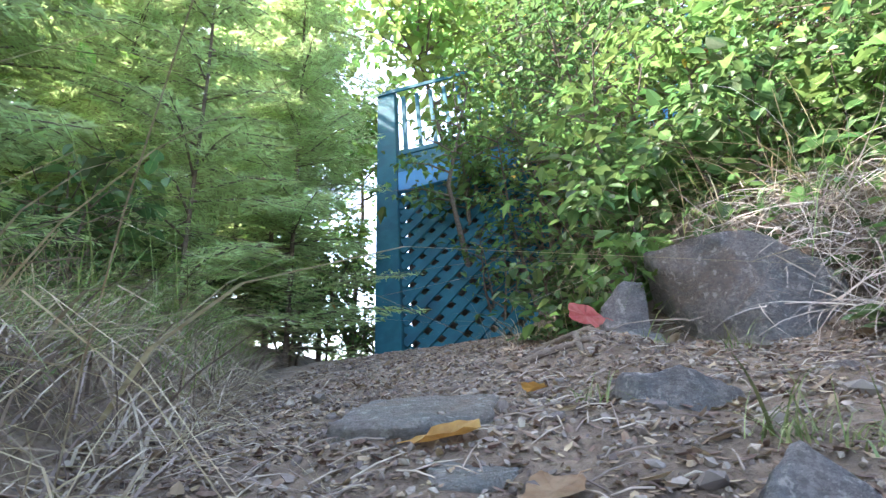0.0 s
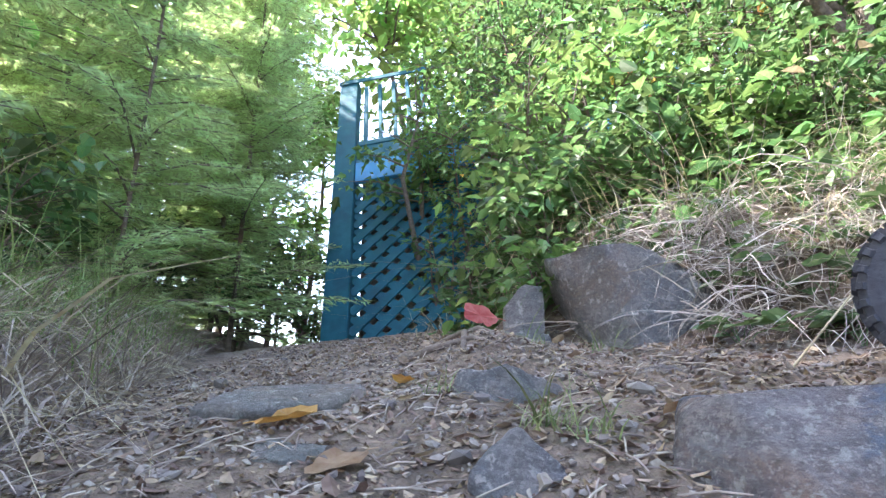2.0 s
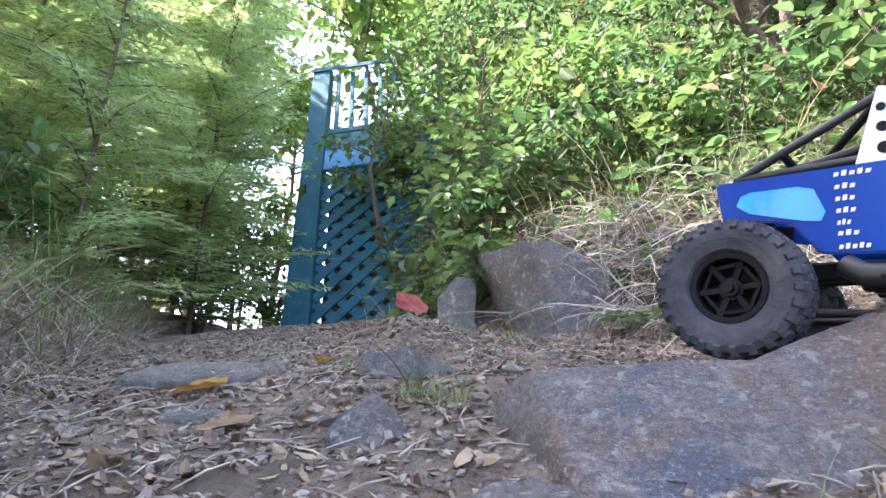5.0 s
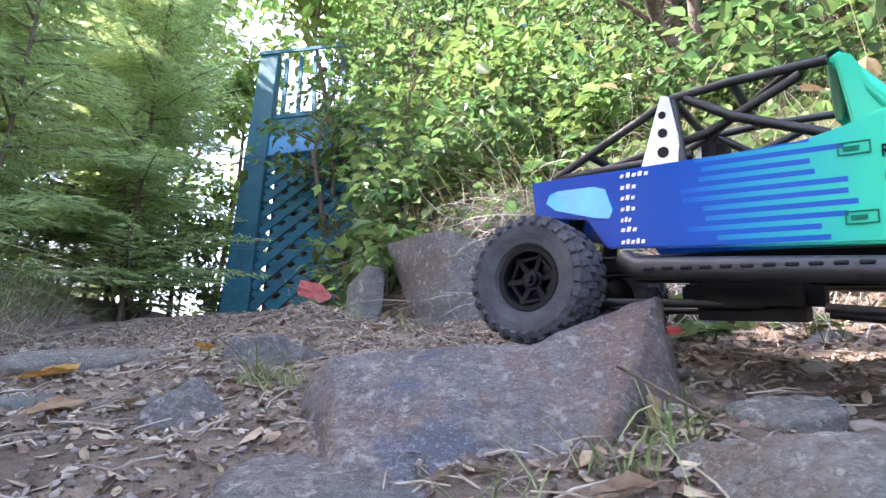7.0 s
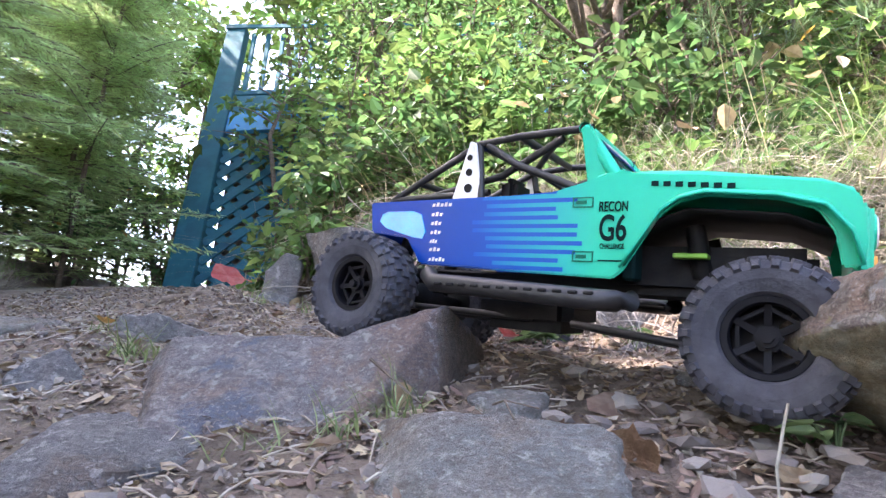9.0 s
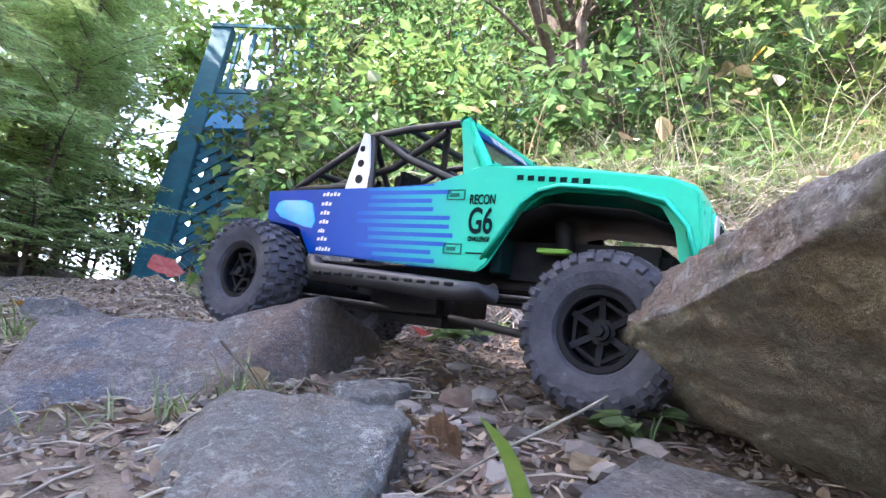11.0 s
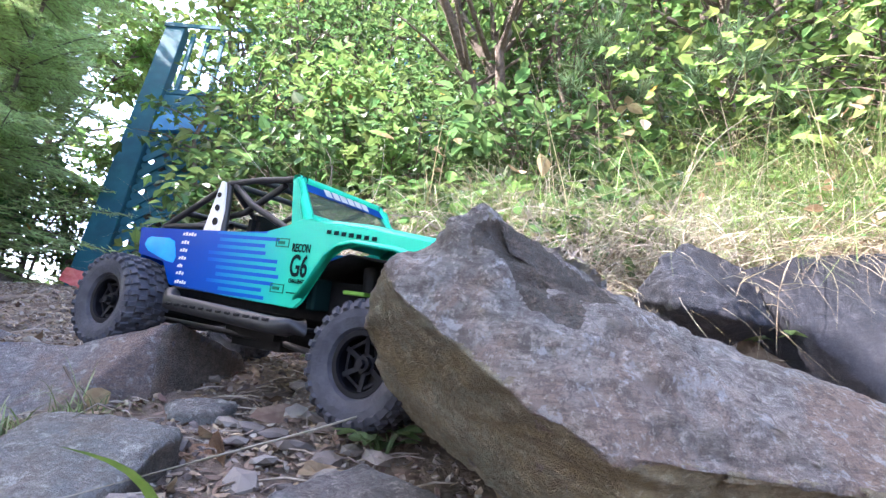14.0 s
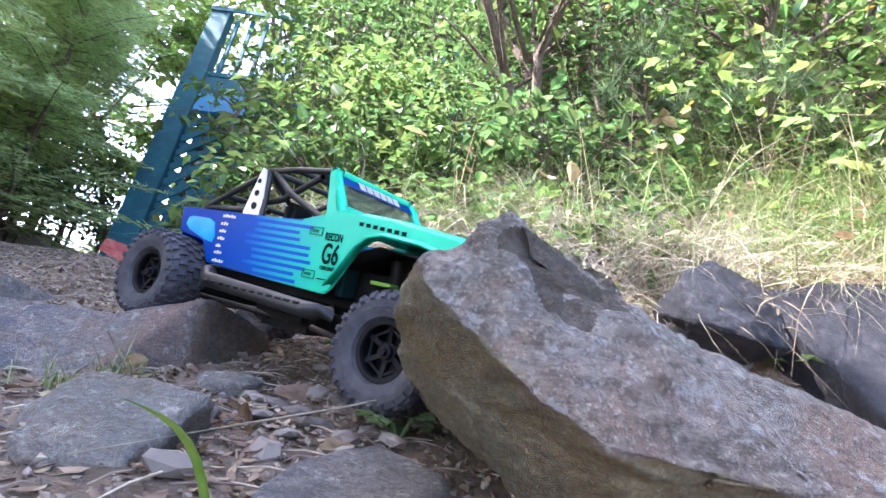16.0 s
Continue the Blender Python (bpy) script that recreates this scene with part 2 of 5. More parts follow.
def part(name, bm, mat, parent=None, label="", smooth=False):
    """Links a bmesh as one object under a thing or a part."""
    me = bpy.data.meshes.new(name)
    bm.to_mesh(me)
    bm.free()
    if smooth:
        me.polygons.foreach_set("use_smooth", [True] * len(me.polygons))
    for one in mat if isinstance(mat, (list, tuple)) else (mat,):
        me.materials.append(one)
    ob = new(name, me)
    ob.parent = parent
    if label:
        ob["label"] = label
    return ob


def smoothstep(a, b, v):
    v = min(1.0, max(0.0, (v - a) / (b - a)))
    return v * v * (3 - 2 * v)


# ---- ground ----
def bank_distance(x, y):
    """Distance to the right of the foot of the right-hand bank."""
    near = (x - 0.33) * 0.80 + (y - 1.15) * 0.598 - 0.13 * smoothstep(0.95, 1.25, x) * smoothstep(0.6, 0.2, y)
    far = x - 0.36 - 0.04 * (y - 1.15)
    return near if y < 1.0 else far + (near - far) * smoothstep(1.5, 1.0, y)


def land(x, y):
    """Smooth height of the slope: a trail that climbs along +y, with a bank on either side."""
    xe, ye = 1.5 * math.tanh(x / 1.5), 3.3 * math.tanh(y / 3.3)
    z = 0.015 + 0.105 * xe + 0.196 * ye * (1.0 + 0.05 * ye)
    d = bank_distance(x, y)
    z += 0.20 * smoothstep(-0.05, 0.2, d) + 0.42 * 3.0 * math.tanh(max(0.0, d - 0.05) / 3.0)
    dl = -0.13 - 0.28 * min(y, 3.0) - x
    z += 0.05 * math.exp(-(((x - 0.22) / 0.10) ** 2 + ((y - 0.86) / 0.20) ** 2))
    z += 0.022 * math.exp(-(((x + 0.04) / 0.14) ** 2 + ((y - 0.48) / 0.12) ** 2))
    z -= 0.032 * math.exp(-(((x - 0.26) / 0.12) ** 2 + ((y - 0.06) / 0.10) ** 2))
    z += 0.14 * smoothstep(0.0, 0.25, dl) + 0.16 * 3.0 * math.tanh(max(0.0, dl - 0.1) / 3.0)
    return z


def ground_height(x, y):
    r = math.hypot(x - 0.3, y - 0.2)
    z = land(x, y)
    z += 0.012 * noise.noise((x * 7, y * 7, 0.3)) + 0.006 * noise.noise((x * 19, y * 19, 1.7))
    if r < 2.5:
        z += 0.0050 * noise.noise((x * 45, y * 45, 4.0)) + 0.0022 * noise.noise((x * 130, y * 130, 8.0))
    return z


N = 330
side = [math.sinh(6.6 * (i / (N - 1) * 2 - 1)) / math.sinh(6.6) for i in range(N)]
gx, gy = [0.3 + 220 * s for s in side], [0.25 + 220 * s for s in side]
ground = mesh_object("ground", [(x, y, ground_height(x, y)) for y in gy for x in gx],
                     [(j * N + i, j * N + i + 1, j * N + i + N + 1, j * N + i + N) for j in range(N - 1) for i in range(N - 1)], M_soil, smooth=True)
tagged(ground, "steep earthen trail between grassy banks, brown soil", "ground", kind="structure")


# ---- rocks ----
def rock(name, hulls, mat, label, rough=0.006, cuts=4, freq=14.0, seed=0.0, ridge=0.0, under=None, scoops=(), scar=None, edge=0.004, flank=False):
    """A boulder from one or more blunt convex bodies, broken up by ledges and grain."""
    bm = bmesh.new()
    for corners in hulls:
        piece = bmesh.new()
        for c in corners:
            piece.verts.new(c)
        bmesh.ops.convex_hull(piece, input=piece.verts)
        bmesh.ops.delete(piece, geom=[v for v in piece.verts if not v.link_faces], context="VERTS")
        if edge:
            bmesh.ops.bevel(piece, geom=list(piece.edges), offset=edge, segments=1, affect="EDGES", clamp_overlap=True)
        bmesh.ops.triangulate(piece, faces=piece.faces)
        for _ in range(cuts):
            size = sum(e.calc_length() for e in piece.edges) / len(piece.edges)
            bmesh.ops.subdivide_edges(piece, edges=[e for e in piece.edges if e.calc_length() > size * 0.75], cuts=1, use_grid_fill=True)
            bmesh.ops.triangulate(piece, faces=piece.faces)
        me = bpy.data.meshes.new("piece")
        piece.to_mesh(me)
        piece.free()
        bm.from_mesh(me)
        bpy.data.meshes.remove(me)
    bm.normal_update()
    for f in bm.faces:
        if under and (f.normal.z < -0.3 or f.normal.x < -0.45 and f.normal.z < 0.1 if not flank else f.normal.x > 0.55 and f.normal.z < 0.6):
            f.material_index = 1
        elif scar and any((f.calc_center_median() - Vector(c)).length < r * (0.8 + 0.5 * noise.noise(f.calc_center_median() * 60)) for c, r, d in scoops[:7]):
            f.material_index = 2
    for turn in range(3 if under else 0):
        flips = []
        for f in bm.faces:
            if f.material_index < 2:
                other = 1 - f.material_index
                if any(g.material_index == other for e in f.edges for g in e.link_faces):
                    pull = noise.noise(f.calc_center_median() * 38) + 0.5 * noise.noise(f.calc_center_median() * 110)
                    if pull > 0.12 and other == 1 or pull < -0.12 and other == 0:
                        flips.append((f, other))
        for f, other in flips:
            f.material_index = other
    moves = []
    for v in bm.verts:
        p = v.co * freq + Vector((seed, seed * 1.7, -seed))
        big = noise.noise(p * 0.5) * rough * 1.3
        layered = abs(noise.noise(Vector((p.x, p.y, p.z * 3)))) * rough * 1.2
        fine = (0.3 - abs(noise.noise(p * 2.3))) * rough * 0.7 + noise.noise(p * 5.1) * rough * 0.48 + noise.noise(p * 11.0) * rough * 0.34
        for centre, reach, depth in scoops:
            fine -= depth * smoothstep(1.0, 0.35, (v.co - Vector(centre)).length / reach)
        step = ridge * (math.floor((v.co.z + 0.3 * v.co.x + 0.02 * noise.noise(p * 0.4)) * 55) % 2)
        moves.append(v.normal * (big - layered + fine - step))
    for v, m in zip(bm.verts, moves):
        v.co += m
    for turn in range(1 if scoops else 0):
        bmesh.ops.smooth_vert(bm, verts=bm.verts, factor=0.4, use_axis_x=True, use_axis_y=True, use_axis_z=True)
    ob = part(name, bm, [one for one in (mat, under, scar) if one], smooth=True)
    ob.data.set_sharp_from_angle(angle=radians(38))
    return tagged(ob, label, "rock")


rock("slab_rock", [[(0.262, 0.225, 0.115), (0.278, 0.203, 0.129), (0.416, 0.165, 0.133), (0.460, 0.155, 0.138), (0.232, 0.215, 0.03), (0.29, 0.06, 0.02),
                    (0.42, 0.03, 0.02), (0.5, 0.07, 0.02), (0.315, 0.33, 0.130), (0.47, 0.27, 0.128), (0.3, 0.34, 0.03), (0.5, 0.26, 0.03)],
                   [(0.41, 0.165, 0.131), (0.475, 0.152, 0.153), (0.521, 0.144, 0.172), (0.508, 0.130, 0.162), (0.40, 0.04, 0.02), (0.520, 0.10, 0.02), (0.59, 0.25, 0.150),
                    (0.46, 0.26, 0.126), (0.63, 0.30, 0.04), (0.548, 0.15, 0.03), (0.45, 0.27, 0.02)]],
     M_rock_stained, "large wedge of grey rock with rusty and bluish stains", 0.0028, 5, seed=3, edge=0.002, under=M_rock_end, flank=True)
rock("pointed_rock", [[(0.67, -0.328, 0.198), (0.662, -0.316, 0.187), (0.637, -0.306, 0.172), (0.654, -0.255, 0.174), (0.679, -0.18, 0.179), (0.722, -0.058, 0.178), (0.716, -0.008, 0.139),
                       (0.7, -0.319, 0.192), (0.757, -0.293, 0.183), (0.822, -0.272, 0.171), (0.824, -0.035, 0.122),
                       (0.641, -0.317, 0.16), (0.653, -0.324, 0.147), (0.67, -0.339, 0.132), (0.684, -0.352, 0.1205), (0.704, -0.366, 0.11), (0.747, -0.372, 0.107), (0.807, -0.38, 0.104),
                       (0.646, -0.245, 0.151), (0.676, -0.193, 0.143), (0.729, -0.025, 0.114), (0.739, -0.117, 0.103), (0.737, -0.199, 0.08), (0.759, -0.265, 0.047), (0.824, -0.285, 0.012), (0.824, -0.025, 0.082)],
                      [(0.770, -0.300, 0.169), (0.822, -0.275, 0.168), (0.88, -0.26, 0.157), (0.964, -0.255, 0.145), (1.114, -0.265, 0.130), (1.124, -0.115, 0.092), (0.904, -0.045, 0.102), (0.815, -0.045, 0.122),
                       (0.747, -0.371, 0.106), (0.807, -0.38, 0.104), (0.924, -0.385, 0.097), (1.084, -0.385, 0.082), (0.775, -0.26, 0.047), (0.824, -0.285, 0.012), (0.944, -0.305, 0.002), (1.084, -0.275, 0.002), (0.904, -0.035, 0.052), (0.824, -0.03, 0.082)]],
     M_rock_brown, "large pointed brown and grey boulder with rough broken faces", 0.0042, 7, freq=22.0, seed=11, under=M_rock_mossy_lit,
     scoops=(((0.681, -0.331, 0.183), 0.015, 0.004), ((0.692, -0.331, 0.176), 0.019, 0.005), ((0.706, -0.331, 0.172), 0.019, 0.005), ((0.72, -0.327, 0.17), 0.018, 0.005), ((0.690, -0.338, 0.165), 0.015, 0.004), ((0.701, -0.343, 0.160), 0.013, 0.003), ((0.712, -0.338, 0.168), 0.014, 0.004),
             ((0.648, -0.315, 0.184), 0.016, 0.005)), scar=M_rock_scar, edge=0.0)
rock("bank_boulder", [[(0.372, 0.985, 0.432), (0.455, 0.87, 0.430), (0.50, 0.85, 0.428), (0.62, 0.82, 0.335), (0.68, 0.83, 0.23), (0.66, 0.83, 0.18), (0.50, 0.80, 0.18), (0.455, 0.90, 0.2), (0.55, 1.2, 0.43),
                       (0.85, 1.0, 0.34), (0.85, 1.0, 0.2), (0.5, 1.25, 0.2)]],
     M_rock, "big angular grey boulder set into the grassy bank", 0.006, 4, seed=5)
rock("leaning_rock", [[(0.29, 1.02, 0.33), (0.33, 1.0, 0.38), (0.375, 1.0, 0.375), (0.37, 0.97, 0.22), (0.29, 0.97, 0.22), (0.30, 1.1, 0.3), (0.38, 1.08, 0.36), (0.36, 1.1, 0.22)]],
     M_rock, "small grey rock leaning on a boulder", 0.004, 3, seed=8)
rock("flat_rock", [[(-0.115, 0.46, 0.129), (-0.05, 0.425, 0.126), (0.03, 0.47, 0.134), (0.045, 0.58, 0.153), (0.03, 0.67, 0.161), (-0.09, 0.62, 0.158), (-0.115, 0.47, 0.09),
                    (0.03, 0.48, 0.09), (0.05, 0.66, 0.1), (-0.1, 0.6, 0.1)]], M_rock_pale, "flat grey stone step lying across the trail", 0.004, 4, seed=2)
rock("block_rock", [[(0.145, 0.485, 0.164), (0.2, 0.46, 0.168), (0.265, 0.49, 0.149), (0.14, 0.45, 0.072), (0.2, 0.42, 0.072), (0.27, 0.45, 0.082), (0.16, 0.55, 0.149), (0.26, 0.55, 0.149),
                     (0.28, 0.57, 0.092), (0.15, 0.57, 0.092)]], M_rock, "small blocky grey stone embedded in the trail", 0.005, 4, seed=6)
rock("angular_stone", [[(0.17, 0.26, 0.118), (0.135, 0.235, 0.085), (0.15, 0.22, 0.05), (0.21, 0.225, 0.05), (0.2, 0.25, 0.085), (0.13, 0.28, 0.05), (0.2, 0.3, 0.06)]],
     M_rock, "small three-cornered bluish grey stone", 0.003, 3, seed=9)
rock("pale_flat_stone", [[(-0.03, 0.375, 0.1), (0.02, 0.385, 0.104), (0.05, 0.355, 0.098), (0.02, 0.325, 0.09), (-0.02, 0.33, 0.09), (-0.02, 0.35, 0.05), (0.04, 0.35, 0.05), (0.02, 0.38, 0.06)]],
     M_rock_pale, "pale grey flat stone sunk in the soil", 0.002, 3, seed=12)
rock("rounded_rock", [[(0.440, 0.01, 0.058), (0.450, 0.045, 0.071), (0.53, 0.03, 0.078), (0.562, -0.03, 0.080), (0.560, -0.09, 0.084), (0.53, -0.15, 0.05), (0.46, -0.14, 0.04), (0.432, -0.07, 0.045),
                       (0.465, -0.05, 0.086), (0.52, -0.06, 0.090), (0.43, -0.04, -0.02), (0.575, -0.05, -0.02), (0.49, -0.16, -0.03)]],
     M_rock_pale, "pale rounded boulder top with a crumbling brown side", 0.004, 5, seed=21, under=M_rock_end, flank=True)
rock("dark_stone", [[(0.22, 0.13, 0.058), (0.26, 0.15, 0.062), (0.33, 0.10, 0.055), (0.355, 0.05, 0.045), (0.30, 0.02, 0.045), (0.22, 0.03, 0.035), (0.2, 0.1, 0.0), (0.35, 0.04, 0.0), (0.24, 0.0, -0.01), (0.3, 0.15, 0.01)]],
     M_rock, "dark bluish stone with a rusty side, half buried", 0.005, 4, seed=14)
rock("grey_stone", [[(0.53, 0.10, 0.094), (0.56, 0.105, 0.1), (0.60, 0.08, 0.1), (0.58, 0.05, 0.092), (0.54, 0.055, 0.086), (0.53, 0.08, 0.05), (0.6, 0.08, 0.05), (0.57, 0.05, 0.05)]],
     M_rock_pale, "small flat grey stone on gravel", 0.003, 3, seed=31)
rock("low_slab", [[(0.624, -0.145, 0.06), (0.684, -0.105, 0.072), (0.724, -0.175, 0.065), (0.704, -0.275, 0.04), (0.624, -0.275, 0.035), (0.594, -0.195, 0.045), (0.624, -0.175, -0.02), (0.724, -0.175, 0), (0.674, -0.275, -0.03)]],
     M_rock, "low grey slab beneath a pointed boulder", 0.004, 4, seed=27)
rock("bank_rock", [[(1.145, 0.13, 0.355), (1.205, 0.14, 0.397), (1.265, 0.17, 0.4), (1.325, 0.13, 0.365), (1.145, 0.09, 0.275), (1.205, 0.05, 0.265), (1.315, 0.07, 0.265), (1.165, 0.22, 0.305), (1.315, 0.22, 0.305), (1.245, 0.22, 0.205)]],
     M_rock_dark, "dark angular rock with an earthy side jutting from the bank", 0.005, 4, seed=33, under=M_rock_mossy_lit, flank=True)
rock("bank_slab", [[(1.31, 0.15, 0.365), (1.41, 0.12, 0.405), (1.65, -0.03, 0.425), (1.8, -0.13, 0.405), (1.39, 0.01, 0.245), (1.35, -0.07, 0.145), (1.65, -0.26, 0.125), (1.85, -0.33, 0.105), (1.35, 0.17, 0.205), (1.85, 0.07, 0.305), (1.65, 0.17, 0.305)]],
     M_rock_dark, "broad smooth grey slab at the foot of the bank", 0.004, 4, seed=35)
rock("white_stone", [[(1.245, 0.15, 0.265), (1.28, 0.15, 0.275), (1.30, 0.13, 0.25), (1.27, 0.12, 0.22), (1.24, 0.13, 0.22), (1.30, 0.17, 0.22), (1.25, 0.17, 0.22)]], M_rock_pale, "small whitish stone below a dark rock", 0.003, 3, seed=37)
rock("upright_rock", [[(0.84, 0.44, 0.30), (0.88, 0.43, 0.325), (0.93, 0.42, 0.29), (0.83, 0.40, 0.18), (0.94, 0.38, 0.18), (0.85, 0.5, 0.25), (0.95, 0.48, 0.25), (0.9, 0.5, 0.18)]],
     M_rock, "grey upright rock at the foot of the bank", 0.005, 4, seed=41)
rock("side_stone", [[(0.82, 0.345, 0.163), (0.87, 0.345, 0.178), (0.91, 0.305, 0.166), (0.82, 0.305, 0.106), (0.9, 0.275, 0.106), (0.87, 0.375, 0.126), (0.93, 0.325, 0.126)]], M_rock, "squarish grey stone beside the trail", 0.004, 3, seed=43)
rock("oval_stone", [[(0.73, 0.1, 0.12), (0.79, 0.13, 0.132), (0.85, 0.1, 0.125), (0.81, 0.06, 0.115), (0.75, 0.06, 0.108), (0.74, 0.09, 0.06), (0.83, 0.09, 0.06)]], M_rock_pale, "flat oval grey stone on gravel", 0.003, 3, seed=45)

rock("dark_stone", [[(0.725, 0.40, 0.17), (0.755, 0.41, 0.205), (0.785, 0.42, 0.19), (0.80, 0.41, 0.14), (0.73, 0.385, 0.11), (0.78, 0.38, 0.11), (0.74, 0.46, 0.14), (0.80, 0.46, 0.14)]],
     M_rock_dark, "dark angular stone with a pale edge among plants", 0.004, 4, seed=51)
rock("low_stone", [[(0.36, 0.55, 0.155), (0.40, 0.54, 0.172), (0.46, 0.56, 0.165), (0.48, 0.60, 0.16), (0.38, 0.62, 0.17), (0.36, 0.54, 0.10), (0.48, 0.56, 0.10), (0.42, 0.64, 0.12)]],
     M_rock, "low brownish stone at the trail's edge", 0.004, 4, seed=53)
rock("low_stone", [[(0.27, 0.92, 0.25), (0.31, 0.90, 0.272), (0.36, 0.91, 0.262), (0.35, 0.88, 0.2), (0.27, 0.88, 0.2), (0.31, 0.97, 0.25), (0.37, 0.95, 0.2)]],
     M_rock, "small grey stone below a leaning rock", 0.003, 3, seed=55)

# ---- scattering ----
rng = np.random.default_rng(7)


def scatter(name, spots, shape_v, shape_f, mat, size, label, category, lift=0.0, tilt=0.5, flat=1.0, upright=False):
    """One mesh of many small pieces of one outline, each turned and sized by chance."""
    vs, fs = [], []
    base_v = np.array(shape_v, float)
    for x, y, z in spots:
        k = size * math.exp(rng.normal(0, 0.35))
        e = Euler((rng.normal(0, tilt), rng.normal(0, tilt), rng.uniform(0, 6.283))).to_matrix()
        pts = (base_v * (1 + rng.normal(0, 0.13, base_v.shape))) * (k, k, k * flat)
        pts = pts @ np.array(e).T + (x, y, z + lift * k)
        o = len(vs)
        vs.extend(pts.tolist())
        fs.extend([tuple(o + i for i in f) for f in shape_f])
    ob = mesh_object(name, vs, fs, mat)
    return tagged(ob, label, category, kind="stuff")


def trail_spots(n, spread=0.55, reach=2.2):
    out = []
    while len(out) < n:
        y = rng.uniform(-0.75, 1) if rng.random() < 0.7 else rng.uniform(1, reach)
        x = rng.uniform(-0.45, 1.25)
        d = bank_distance(x, y)
        if d < 0.04 and x > -0.22 - 0.28 * y:
            out.append((x, y, ground_height(x, y)))
    return out


PEBBLE_V = [(-1, 0, 0), (1, 0, 0), (0, -0.8, 0), (0, 0.8, 0), (0.3, 0.2, 0.6), (-0.2, -0.2, -0.5), (0.6, -0.5, 0.35), (-0.6, 0.45, 0.3)]
PEBBLE_F = [(0, 2, 6, 4), (0, 4, 7), (2, 1, 6), (1, 3, 4), (1, 4, 6), (3, 7, 4), (3, 0, 7), (0, 5, 2), (2, 5, 1), (1, 5, 3), (3, 5, 0)]
LITTER_V = [(-1, 0, 0.1), (-0.3, -0.45, 0), (0.6, -0.4, 0.08), (1.1, 0.05, 0.25), (0.5, 0.42, 0.05), (-0.4, 0.4, -0.02), (0.1, 0, 0.16)]
LITTER_F = [(0, 1, 6), (1, 2, 6), (2, 3, 6), (3, 4, 6), (4, 5, 6), (5, 0, 6)]
scatter("gravel", trail_spots(24000), PEBBLE_V, PEBBLE_F, M_gravel, 0.0030, "loose grey and brown gravel strewn over the trail", "gravel", 0.2, 0.6)
hollow = [(x, y, ground_height(x, y)) for x, y in zip(rng.uniform(0.92, 1.5, 2200), rng.uniform(-0.4, 0.12, 2200))]
scatter("gravel", hollow[:1000], PEBBLE_V, PEBBLE_F, M_gravel, 0.006, "grey rubble between a boulder and the bank", "gravel", 0.2, 0.6)
scatter("leaf_litter", hollow[1000:], LITTER_V, LITTER_F, M_litter, 0.009, "dry leaf scraps between a boulder and the bank", "leaf litter", 0.2, 0.4)
scatter("leaf_litter", trail_spots(34000), LITTER_V, LITTER_F, M_litter, 0.0043, "dry brown leaf scraps and bark bits on the trail", "leaf litter", 0.2, 0.35)


# ---- trees, shrubs and grass ----
rng = np.random.default_rng(21)


def leaf_cloud(name, centres, ways, size, mat, parent=None, width=0.55, droop=0.25, jitter=0.5, fold=0.12, needle=False, lobed=False):
    """Pointed or three-lobed folded leaves at the centres, roughly along the given ways."""
    n = len(centres)
    c, w = np.asarray(centres, float), np.asarray(ways, float)
    w = w + rng.normal(0, jitter, (n, 3)) - (0, 0, droop)
    w /= np.linalg.norm(w, axis=1)[:, None] + 1e-9
    up = np.tile((0.0, 0.0, 1.0), (n, 1)) + rng.normal(0, 0.35, (n, 3))
    across = np.cross(w, up)
    across /= np.linalg.norm(across, axis=1)[:, None] + 1e-9
    normal = np.cross(across, w)
    k = (size * np.exp(rng.normal(0, 0.25, n)))[:, None]
    h = k * width * 0.5
    def at_rim(along, wide, hand, lift):
        return c + w * k * along + across * h * wide * hand + normal * k * fold * lift

    if needle:
        v = np.stack([at_rim(0.0, 1.0, 1, 0.0), at_rim(1.0, 0.0, 1, 0.0), at_rim(0.0, 1.0, -1, 0.0)], 1).reshape(-1, 3)
        return mesh_object(name, v.tolist(), np.arange(n * 3).reshape(-1, 3).tolist(), mat, parent)
    if lobed:
        rim = ((0.10, 0.55), (0.30, 0.75), (0.62, 1.30), (0.56, 0.62), (0.66, 0.60))
        ring = [at_rim(a, b, 1, b) for a, b in rim] + [at_rim(1.08, 0.0, 1, -0.6)] + [at_rim(a, b, -1, b) for a, b in rim[::-1]]
        v = np.stack([c] + ring, 1).reshape(-1, 3)
        o = (np.arange(n) * 12)[:, None]
        quads = np.concatenate([o + (0, 1, 2, 4), o + (0, 4, 5, 6), o + (0, 6, 7, 8), o + (0, 8, 10, 11)], 1).reshape(-1, 4)
        tips = np.concatenate([o + (2, 3, 4), o + (8, 9, 10)], 1).reshape(-1, 3)
        return mesh_object(name, v.tolist(), quads.tolist() + tips.tolist(), mat, parent)
    v = np.stack([c, at_rim(0.18, 0.68, 1, 0.7), at_rim(0.45, 1.0, 1, 1.0), at_rim(0.76, 0.66, 1, 0.5), at_rim(1.0, 0.0, 1, -0.5),
                  at_rim(0.76, 0.66, -1, 0.5), at_rim(0.45, 1.0, -1, 1.0), at_rim(0.18, 0.68, -1, 0.7)], 1).reshape(-1, 3)
    o = (np.arange(n) * 8)[:, None]
    f = np.concatenate([o + (0, 1, 2, 3, 4), o + (0, 4, 5, 6, 7)], 1).reshape(-1, 5)
    return mesh_object(name, v.tolist(), f.tolist(), mat, parent)


